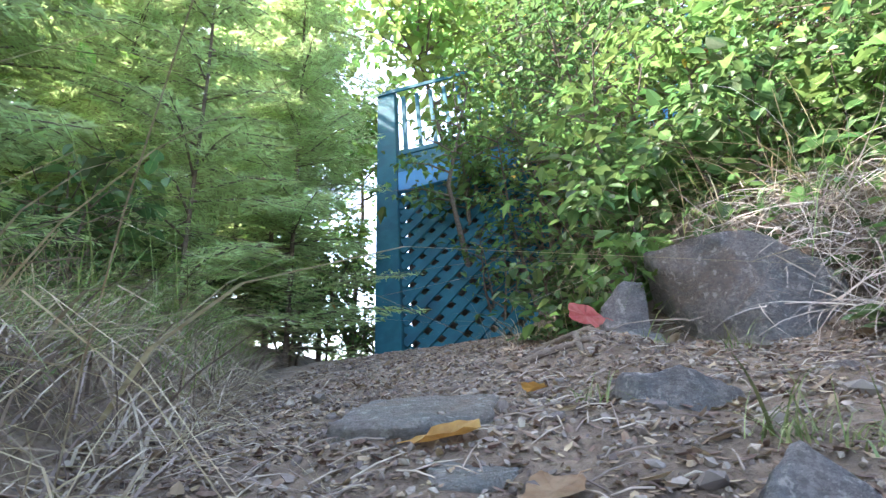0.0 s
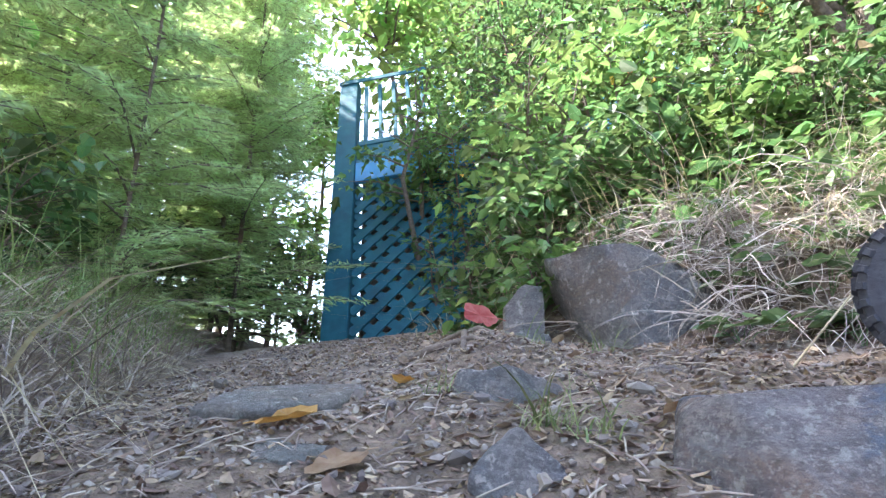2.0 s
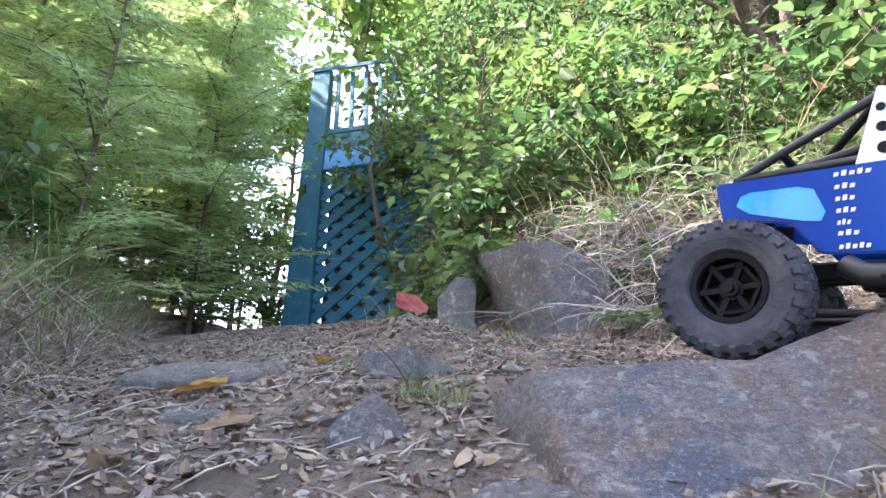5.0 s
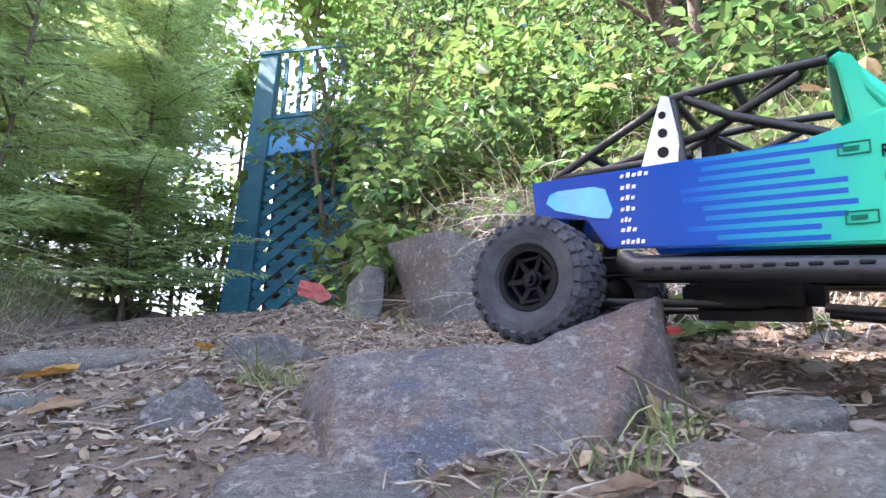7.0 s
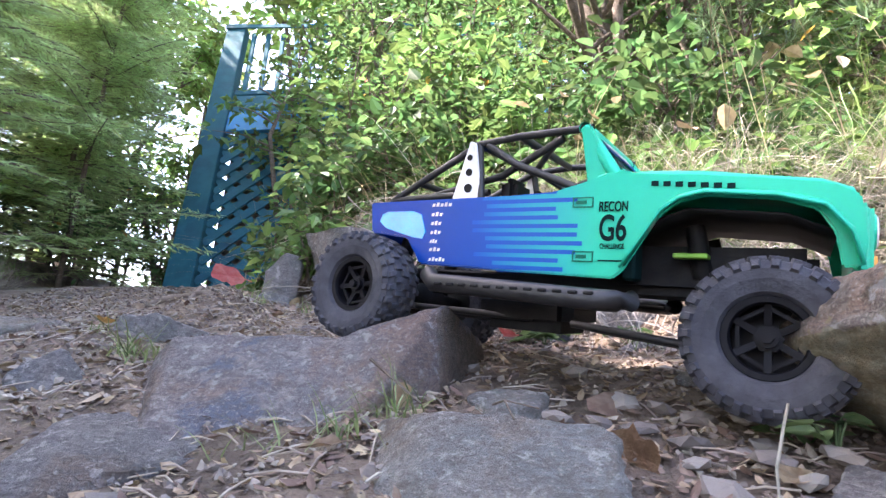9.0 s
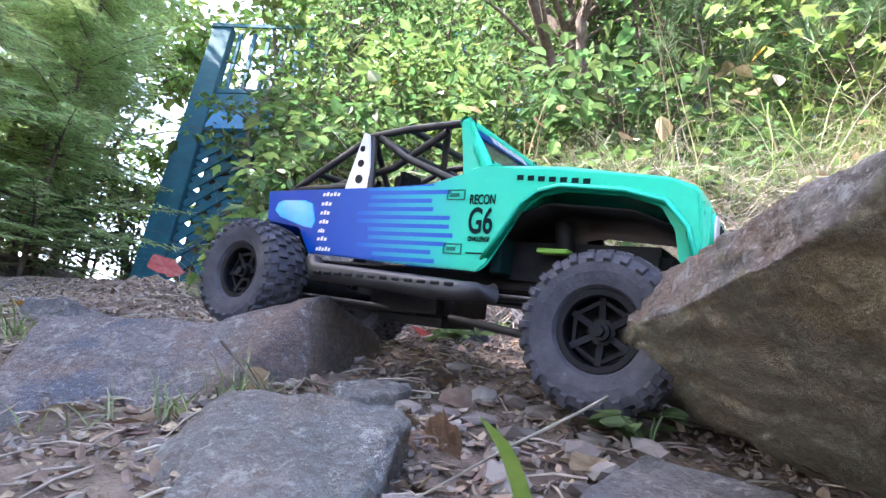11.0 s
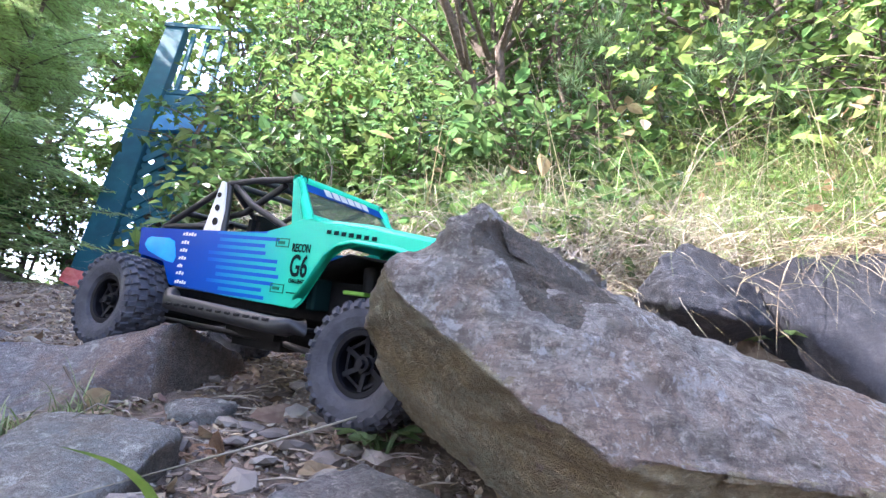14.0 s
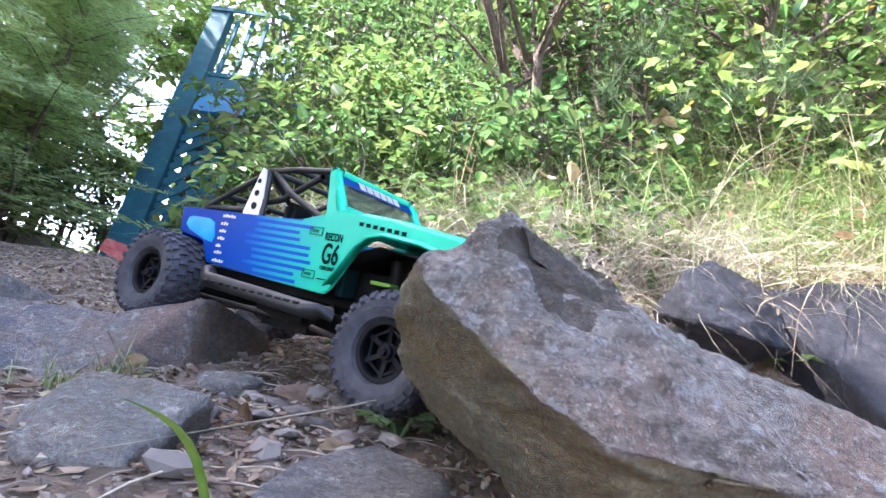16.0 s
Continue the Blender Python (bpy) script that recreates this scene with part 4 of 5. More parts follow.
tangle("grass", bank_clumps(170, 45, 0.08, 0.75, 0.6, 2.0, 0.03), 0.13, M_grass, "fine curling green grass in clumps on the bank", 0.0009, 0.9, 1.2, 0.7)
tangle("dry_grass", bank_clumps(95, 36, 0.08, 0.8, 0.7, 2.0, 0.03), 0.13, M_straw, "fine dry grass curling in tufts on the bank", 0.0008, 0.8, 1.4, 0.7)
tangle("hay", bank_clumps(120, 40, 0.06, 0.6, 0.6, 1.9, 0.035), 0.13, M_hay, "bleached tangled grass draped over the bank", 0.0008, 0.5, 1.6, 0.8)
tangle("grass", bank_clumps(150, 30, 0.5, 1.7, 1.0, 2.6, 0.05), 0.22, M_grass, "long fine grass among the upper bank's shrubs", 0.0011, 1.3, 0.9, 0.5)
tangle("dry_grass", bank_clumps(110, 26, 0.5, 1.7, 1.0, 2.6, 0.05), 0.24, M_straw, "long dry grass among the upper bank's shrubs", 0.0010, 1.3, 0.9, 0.5)
tangle("hay", bank_clumps(70, 16, -0.02, 0.12, 1.15, 2.0, 0.03), 0.17, M_straw, "long dry grass hanging over rocks at the bank's foot", 0.0006, 0.3, 0.7, 0.9, (-0.6, -0.45))
blades("tall_grass", bank_spots(240, 0.1, 1.1), 0.36, M_straw, "tall thin seeding grass stalks on the bank", "grass", 0.0010, 0.3, 0.35)
blades("dry_grass", left_spots(1500, 0.0, 0.30, 0.3, 2.6), 0.13, M_twig, "dry tangled grass hanging over the trail's edge", "grass", 0.0016, 0.7, 1.1, (0.35, -0.1))
blades("grass", left_spots(3800, 0.06, 1.2, 0.85, 3.0), 0.2, M_grass, "fine green grass beside the trail", "grass", 0.0018, 0.6, 0.8)
blades("dry_stalks", left_spots(120, 0.05, 0.4, 0.25, 1.3), 0.26, M_straw, "long dry straw stalks hanging down the bank", "grass", 0.0015, 0.7, 1.3, (0.5, -0.25))
tangle("grass", left_spots(900, 0.15, 0.6, 0.35, 0.95), 0.16, M_tuft, "fine green grass beside the trail", 0.0008, 1.0, 1.0, 0.5, (0.3, -0.1))
tangle("dry_grass", left_spots(1500, 0.0, 0.5, 0.2, 1.6), 0.17, M_straw, "fine dry grass trailing over the trail's edge", 0.0007, 0.4, 1.0, 0.7, (0.6, -0.2))
blades("tall_grass", left_spots(160, 0.1, 0.9, 0.9, 2.8), 0.42, M_grass, "tall fine grass stalks beside the trail", "grass", 0.0013, 0.35, 0.5)


# ---- garden deck beyond the trail ----
def box(bm, lo, hi):
    m = Matrix.Translation([(a + b) / 2 for a, b in zip(lo, hi)]) @ Matrix.Diagonal([abs(b - a) for a, b in zip(lo, hi)] + [1])
    return bmesh.ops.create_cube(bm, size=1, matrix=m)["verts"]


def bevelled(bm, width, segments=2):
    bmesh.ops.bevel(bm, geom=list(bm.edges), offset=width, segments=segments, affect="EDGES", clamp_overlap=True)
    return bm


def plank(name, lo, hi, mat, parent, bevel=0.003, label=""):
    bm = bmesh.new()
    box(bm, lo, hi)
    return part(name, bevelled(bm, bevel, 1), mat, parent, label)


# local origin: lower left corner of the header board; the whole front leans back as the slope falls away
deck = new("garden_deck")
deck.matrix_world = pose(-0.337, 3.868, 1.809, 0, 0, -9) @ pose(0, 0, 0, -27, -8)
tagged(deck, "teal-painted raised wooden deck with lattice skirt and railing", "deck")
FOOT, RAIL = -1.78, 1.46
for x in (-0.075, 1.30, 2.70):
    plank("post", (x - 0.085, -0.06, FOOT), (x + 0.080, 0.06, RAIL + 0.10), M_teal, deck, 0.006)
plank("header_board", (0.008, -0.045, 0.0), (1.21, -0.008, 0.235), M_teal_light, deck, 0.004, "light blue board")
plank("header_board", (1.385, -0.045, 0.0), (2.61, -0.008, 0.235), M_teal_light, deck, 0.004, "light blue board")
plank("rim_board", (0.008, -0.03, 0.245), (2.61, 0.03, 0.47), M_teal, deck, 0.004)
plank("bottom_rail", (0.008, -0.02, 0.50), (2.61, 0.02, 0.56), M_teal, deck)
plank("top_rail", (-0.17, -0.075, RAIL), (2.8, -0.062, RAIL + 0.06), M_teal, deck)
for i in range(20):
    x = 0.075 + i * 0.13
    if min(abs(x - 1.30), abs(x - 2.70)) > 0.1:
        plank("baluster", (x - 0.017, -0.017, 0.562), (x + 0.017, 0.017, RAIL - 0.002), M_teal, deck, 0.003)
plank("decking", (0.008, 0.034, 0.40), (2.70, 1.9, 0.44), M_grey_wood, deck)
# Added dark panel; it stands in for the shade behind the lattice.
plank("back_wall", (0.02, 0.13, FOOT), (2.70, 0.20, 0.38), M_bark, deck, label="dark panel in place of the shade under the deck")
for level, tilt in ((-0.012, 1), (0.0, -1)):
    for i in range(-13, 32):
        a = Vector((i * 0.155, 0, FOOT + 0.06))
        lo_x, hi_x = max(0.006, a.x if tilt > 0 else a.x - 1.70), min(2.60, a.x + 1.70 if tilt > 0 else a.x)
        if hi_x - lo_x < 0.12:
            continue
        z_at = (lambda x: a.z + (x - a.x)) if tilt > 0 else (lambda x: a.z - (x - a.x))
        bm = bmesh.new()
        length = (hi_x - lo_x) * 1.4142
        box(bm, (-length / 2, -0.005, -0.031), (length / 2, 0.005, 0.031))
        mid = (lo_x + hi_x) / 2
        bmesh.ops.transform(bm, verts=bm.verts, matrix=Matrix.Translation((mid, level, z_at(mid))) @ Matrix.Rotation(-tilt * math.pi / 4, 4, "Y"))
        part("lattice_strip", bm, M_teal, deck)


# ---- radio-controlled rock crawler ----
M_rubber = material("tyre_rubber", (0.028, 0.029, 0.037), 0.8, (0.052, 0.053, 0.064), 45, 6, 0.3, 220, third=(0.11, 0.105, 0.105), third_scale=18, third_range=(0.55, 0.75))
M_black = material("black_plastic", (0.006, 0.006, 0.007), 0.65, (0.012, 0.012, 0.012), 60, 4, 0.1, 300, spec=0.18)
M_rim = material("rim_plastic", (0.004, 0.004, 0.006), 0.5, (0.009, 0.009, 0.011), 40, 4, spec=0.12)
M_black_gloss = material("black_tube", (0.010, 0.010, 0.011), 0.5, (0.02, 0.02, 0.02), 60, 4)
M_white = material("white_plate", (0.72, 0.72, 0.70), 0.4, (0.60, 0.60, 0.58), 30, 4)
M_silver = material("bare_metal", (0.55, 0.53, 0.48), 0.35, (0.40, 0.37, 0.32), 80, 4, metal=1.0)
M_amber = material("amber_lens", (0.85, 0.30, 0.03), 0.3)
M_lens = material("clear_lens", (0.62, 0.62, 0.60), 0.15, (0.45, 0.45, 0.45), 200, 2)
M_blue = material("blue_decal", (0.0, 0.075, 0.36), 0.3, spec=0.2)
# Lighter blue that carries the backlight of the shell in its colour.
M_blue_backlit = material("backlit_blue_shell", (0.0, 0.36, 0.72), 0.2, (0.0, 0.26, 0.62), 25, 3, coat=0.3, spec=0.3)
M_dark = material("dark_decal", (0.004, 0.016, 0.016), 0.7, spec=0.05)
M_badge = material("green_badge", (0.0, 0.12, 0.075), 0.5, spec=0.1)
M_lime = material("lime_plastic", (0.13, 0.30, 0.03), 0.5)


def body_paint():
    """Turquoise-green shell that breaks into blue toward the tail in ragged bars."""
    m = bpy.data.materials.new("green_blue_shell")
    m.use_nodes = True
    n, l = m.node_tree.nodes, m.node_tree.links
    b = n["Principled BSDF"]
    b.inputs["Roughness"].default_value, b.inputs["Coat Weight"].default_value, b.inputs["Coat Roughness"].default_value = 0.30, 0.06, 0.1
    b.inputs["Specular IOR Level"].default_value = 0.10
    co = n.new("ShaderNodeTexCoord")
    xyz = n.new("ShaderNodeSeparateXYZ")
    l.new(co.outputs["Object"], xyz.inputs["Vector"])

    def calc(op, a, b_=None, c=None):
        node = n.new("ShaderNodeMath")
        node.operation = op
        for i, v in enumerate((a, b_, c)):
            if v is None:
                continue
            if isinstance(v, (int, float)):
                node.inputs[i].default_value = v
            else:
                l.new(v, node.inputs[i])
        return node.outputs["Value"]

    row = calc("FLOOR", calc("MULTIPLY", xyz.outputs["Z"], 265.0))
    cell = n.new("ShaderNodeTexWhiteNoise")
    cell.noise_dimensions = "1D"
    l.new(row, cell.inputs["W"])
    odd = calc("PINGPONG", row, 1.0)
    edge = calc("ADD", calc("MULTIPLY", cell.outputs["Value"], 0.035), calc("MULTIPLY", odd, 0.075))
    blue = calc("LESS_THAN", xyz.outputs["X"], calc("ADD", edge, -0.035))
    tail = n.new("ShaderNodeMapRange")
    tail.inputs["From Min"].default_value, tail.inputs["From Max"].default_value = -0.10, 0.03
    l.new(xyz.outputs["X"], tail.inputs["Value"])
    shade = n.new("ShaderNodeMix")
    shade.data_type = "RGBA"
    shade.inputs["A"].default_value, shade.inputs["B"].default_value = (0.0, 0.040, 0.27, 1), (0.0, 0.075, 0.34, 1)
    l.new(tail.outputs["Result"], shade.inputs["Factor"])
    both = n.new("ShaderNodeMix")
    both.data_type = "RGBA"
    both.inputs["A"].default_value = (0.0, 0.47, 0.29, 1)
    l.new(blue, both.inputs["Factor"])
    l.new(shade.outputs["Result"], both.inputs["B"])
    fade = n.new("ShaderNodeMapRange")
    fade.inputs["From Min"].default_value, fade.inputs["From Max"].default_value, fade.inputs["To Max"].default_value = 0.085, -0.03, 1.0
    l.new(xyz.outputs["X"], fade.inputs["Value"])
    cool = n.new("ShaderNodeMix")
    cool.data_type = "RGBA"
    cool.inputs["B"].default_value = (0.0, 0.085, 0.40, 1)
    l.new(fade.outputs["Result"], cool.inputs["Factor"])
    cool.inputs["A"].default_value = (0.0, 0.47, 0.29, 1)
    l.new(cool.outputs["Result"], both.inputs["A"])
    l.new(both.outputs["Result"], b.inputs["Base Color"])
    return m


M_shell = body_paint()
M_green = material("green_shell", (0.0, 0.47, 0.29), 0.3, (0.0, 0.43, 0.27), 8, 3, coat=0.12, spec=0.15)


def clear_pane():
    m = bpy.data.materials.new("tinted_pane")
    m.use_nodes = True
    b = m.node_tree.nodes["Principled BSDF"]
    b.inputs["Base Color"].default_value, b.inputs["Roughness"].default_value = (0.10, 0.13, 0.09, 1), 0.08
    b.inputs["Alpha"].default_value = 0.75
    return m


M_pane = clear_pane()

crawler = new("rc_car")
crawler.matrix_world = pose(0.642, 0.144, 0.170, 1.7, 8.0, -46.8)
tagged(crawler, "green and blue radio-controlled rock crawler with knobby tyres", "toy car")
HALF_BASE, TRACK = 0.1815, 0.095


def sheet(name, outline, y0, y1, mat, parent, bevel=0.0015, label=""):
    """A flat panel with the given outline in x and z, between y0 and y1."""
    bm = bmesh.new()
    near = [bm.verts.new((x, y0, z)) for x, z in outline]
    far = [bm.verts.new((x, y1, z)) for x, z in outline]
    bm.faces.new(near)
    bm.faces.new(far[::-1])
    for i in range(len(outline)):
        j = (i + 1) % len(outline)
        bm.faces.new((near[j], near[i], far[i], far[j]))
    bmesh.ops.recalc_face_normals(bm, faces=bm.faces)
    if bevel:
        bmesh.ops.bevel(bm, geom=list(bm.edges), offset=bevel, segments=2, affect="EDGES", clamp_overlap=True)
    return part(name, bm, mat, parent, label)


def loft(name, sections, mat, parent, label="", smooth=True, bevel=0.0):
    """A skin through cross-sections: each is a list of places with the same count."""
    bm = bmesh.new()
    rows = [[bm.verts.new(p) for p in s] for s in sections]
    for a, b in zip(rows, rows[1:]):
        for i in range(len(a) - 1):
            bm.faces.new((a[i], a[i + 1], b[i + 1], b[i]))
    bmesh.ops.recalc_face_normals(bm, faces=bm.faces)
    bmesh.ops.solidify(bm, geom=list(bm.faces), thickness=0.002)
    return part(name, bm, mat, parent, label, smooth)


def disc(bm, centre, radius, depth, axis="X", segments=24):
    turn = {"X": Matrix.Rotation(math.pi / 2, 4, "Y"), "Y": Matrix.Rotation(math.pi / 2, 4, "X"), "Z": Matrix.Identity(4)}[axis]
    bmesh.ops.create_cone(bm, cap_ends=True, segments=segments, radius1=radius, radius2=radius, depth=depth, matrix=Matrix.Translation(centre) @ turn)


# shell: one mirrored side with the wheel arch, then bonnet, wings, cowl and tail
ARCH = [(0.108, 0.036), (0.121, 0.058), (0.135, 0.081), (0.149, 0.0915), (0.168, 0.0955), (0.215, 0.0915), (0.238, 0.084), (0.248, 0.068), (0.252, 0.045)]
SIDE = [(-0.164, 0.100), (-0.160, 0.068), (-0.112, 0.062), (-0.094, 0.036), (0.02, 0.032), (0.100, 0.030)] + ARCH + \
       [(0.262, 0.045), (0.266, 0.060), (0.262, 0.094), (0.245, 0.103), (0.20, 0.109), (0.14, 0.114), (0.095, 0.119), (0.072, 0.111), (0.045, 0.104), (0.0, 0.102)]
body = new("body")
body.parent = crawler
for hand in (-1, 1):
    sheet("side_panel", SIDE, hand * 0.084, hand * 0.088, M_shell, body)
    wing = [[(x, hand * 0.086, z - 0.001), (x, hand * 0.095, z - 0.001), (x, hand * 0.101, z - 0.004)] for x, z in ((0.108, 0.043), (0.122, 0.065), (0.137, 0.088), (0.150, 0.0975), (0.168, 0.1015), (0.215, 0.0975), (0.243, 0.090), (0.258, 0.072), (0.264, 0.050))]
    loft("wheel_arch_flare", wing, M_green, body)
    # Flat patch: light coming through the fender is painted as lighter blue.
    sheet("rear_fender", [(-0.150, 0.079), (-0.146, 0.088), (-0.138, 0.0905), (-0.105, 0.0905), (-0.094, 0.087), (-0.087, 0.068), (-0.091, 0.060), (-0.104, 0.0615), (-0.125, 0.067), (-0.140, 0.071)],
          hand * 0.0865, hand * 0.0888, M_blue_backlit, body, 0.0012, "glossy fender recess, backlight painted in as lighter blue")
CROWN = (-0.085, -0.075, -0.055, 0.0, 0.055, 0.075, 0.085)
loft("bonnet", [[(x, y, z + (0.006 * (1 - (y / 0.085) ** 2)) - (0.004 if abs(y) > 0.08 else 0)) for y in CROWN] for x, z in ((0.100, 0.120), (0.13, 0.119), (0.165, 0.117), (0.20, 0.112), (0.24, 0.107), (0.258, 0.100), (0.266, 0.084))], M_green, body)
loft("cowl", [[(x, y, z) for y in CROWN] for x, z in ((0.07, 0.106), (0.085, 0.117), (0.100, 0.121), (0.11, 0.119))], M_green, body)
loft("tail_panel", [[(-0.158, y, z) for y in CROWN] for z in (0.058, 0.078, 0.098)], M_shell, body)
loft("inner_arch", [[(x, y, z) for y in (-0.083, -0.03, 0.03, 0.083)] for x, z in ((0.094, 0.03), (0.107, 0.07), (0.155, 0.088), (0.22, 0.083), (0.25, 0.07))], M_black, body)
# grille panel with seven slots, lamps
bm = bmesh.new()
box(bm, (0.258, -0.086, 0.040), (0.269, 0.086, 0.089))
grille = part("grille", bevelled(bm, 0.004, 3), M_green, crawler, smooth=False)
for i in range(7):
    bm = bmesh.new()
    box(bm, (0.266, -0.042 + i * 0.014 - 0.0038, 0.050), (0.2705, -0.042 + i * 0.014 + 0.0038, 0.083))
    part("slot", bevelled(bm, 0.0015, 2), M_black, grille, "dark grille slot")
for hand in (-1, 1):
    bm = bmesh.new()
    disc(bm, (0.269, hand * 0.066, 0.071), 0.0115, 0.006)
    lamp = part("headlight", bevelled(bm, 0.001, 1), M_lens, crawler, "clear round headlight")
    bm = bmesh.new()
    bmesh.ops.create_cone(bm, segments=28, radius1=0.0135, radius2=0.0125, depth=0.004, matrix=Matrix.Translation((0.2688, hand * 0.066, 0.071)) @ Matrix.Rotation(math.pi / 2, 4, "Y"))
    part("bezel", bm, M_green, lamp)
    bm = bmesh.new()
    disc(bm, (0.2695, hand * 0.071, 0.049), 0.0055, 0.004)
    part("turn_signal", bm, M_amber, crawler, "amber turn signal")
# windscreen
A0, A1 = Vector((0.098, 0.0, 0.120)), Vector((0.066, 0.0, 0.163))
for hand in (-1, 1):
    tubes("windscreen_pillar", [[((A0.x, hand * 0.082, A0.z - 0.004), 0.006), ((A1.x, hand * 0.072, A1.z), 0.0055)]], M_green, crawler, 8)
    sheet("door_frame", [(0.074, 0.106), (0.096, 0.118), (0.074, 0.162), (0.065, 0.162)], hand * 0.076, hand * 0.082, M_green, crawler)
tubes("windscreen_header", [[((A1.x, -0.076, A1.z), 0.0055), ((A1.x, 0.076, A1.z), 0.0055)]], M_green, crawler, 8)
tubes("windscreen_base", [[((A0.x, -0.082, A0.z), 0.0055), ((A0.x, 0.082, A0.z), 0.0055)]], M_green, crawler, 8)


def on_screen(y, f, out=0.0):
    p = A0.lerp(A1, f) + Vector((0.83, 0, 0.56)) * out
    return (p.x, y, p.z)


bm = bmesh.new()
bm.faces.new([bm.verts.new(on_screen(y, f)) for y, f in ((-0.078, 0.04), (0.078, 0.04), (0.070, 0.97), (-0.070, 0.97))])
bmesh.ops.solidify(bm, geom=list(bm.faces), thickness=0.001)
screen = part("windscreen", bm, M_pane, crawler, "tinted clear windscreen")
bm = bmesh.new()
bm.faces.new([bm.verts.new(on_screen(y, f, 0.0022)) for y, f in ((-0.072, 0.70), (0.072, 0.70), (0.069, 0.96), (-0.069, 0.96))])
bmesh.ops.solidify(bm, geom=list(bm.faces), thickness=0.0006)
part("sun_strip", bm, M_blue, screen, "blue strip with white marks")
for i in range(6):
    bm = bmesh.new()
    y = -0.034 + i * 0.0136
    bm.faces.new([bm.verts.new(on_screen(yy, f, 0.0034)) for yy, f in ((y - 0.0058, 0.735), (y + 0.0058, 0.735), (y + 0.0052, 0.925), (y - 0.0062, 0.925))])
    bmesh.ops.solidify(bm, geom=list(bm.faces), thickness=0.0004)
    part("strip_mark", bm, M_white, screen)
# roll cage
CAGE = []
for hand in (-1, 1):
    CAGE += [[(0.072, hand * 0.070, 0.164), (0.0, hand * 0.066, 0.164), (-0.045, hand * 0.066, 0.160), (-0.118, hand * 0.064, 0.124), (-0.152, hand * 0.064, 0.106)],
             [(-0.045, hand * 0.066, 0.160), (-0.036, hand * 0.072, 0.10)], [(-0.152, hand * 0.064, 0.106), (-0.03, hand * 0.068, 0.110)],
             [(-0.152, hand * 0.064, 0.106), (-0.154, hand * 0.064, 0.08)], [(0.045, hand * 0.070, 0.157), (-0.02, hand * 0.06, 0.128), (-0.118, hand * 0.05, 0.110)], [(0.06, hand * 0.072, 0.11), (-0.0, hand * 0.07, 0.135), (-0.035, hand * 0.066, 0.158)]]
CAGE += [[(-0.045, -0.066, 0.160), (-0.045, 0.066, 0.160)], [(0.0, -0.066, 0.164), (0.0, 0.066, 0.164)], [(-0.152, -0.064, 0.106), (-0.152, 0.064, 0.106)], [(-0.045, -0.066, 0.160), (-0.118, 0.064, 0.124)], [(-0.118, -0.064, 0.124), (-0.118, 0.064, 0.124)], [(0.045, -0.07, 0.164), (-0.045, 0.066, 0.160)]]
for line in CAGE:
    tubes("cage_tube", [[(p, 0.0038) for p in line]], M_black_gloss, crawler, 8)
bm = bmesh.new()
box(bm, (-0.06, -0.05, 0.05), (0.05, 0.05, 0.078))
part("interior_tray", bevelled(bm, 0.006), M_black, crawler)
for hand in (-1, 1):
    bm = bmesh.new()
    box(bm, (-0.028, hand * 0.032 - 0.020, 0.078), (-0.010, hand * 0.032 + 0.020, 0.128))
    part("seat", bevelled(bm, 0.006), M_black, crawler)
    sheet("side_plate", [(-0.070, 0.101), (-0.034, 0.101), (-0.046, 0.160), (-0.052, 0.162)], hand * 0.070, hand * 0.074, M_white, crawler, 0.0008, "white drilled plate")
    for zz, rr in ((0.114, 0.0045), (0.130, 0.0038), (0.145, 0.0031)):
        bm = bmesh.new()
        disc(bm, (-0.0510, hand * 0.0742, zz), rr, 0.001, "Y", 14)
        part("plate_hole", bm, M_black, crawler)
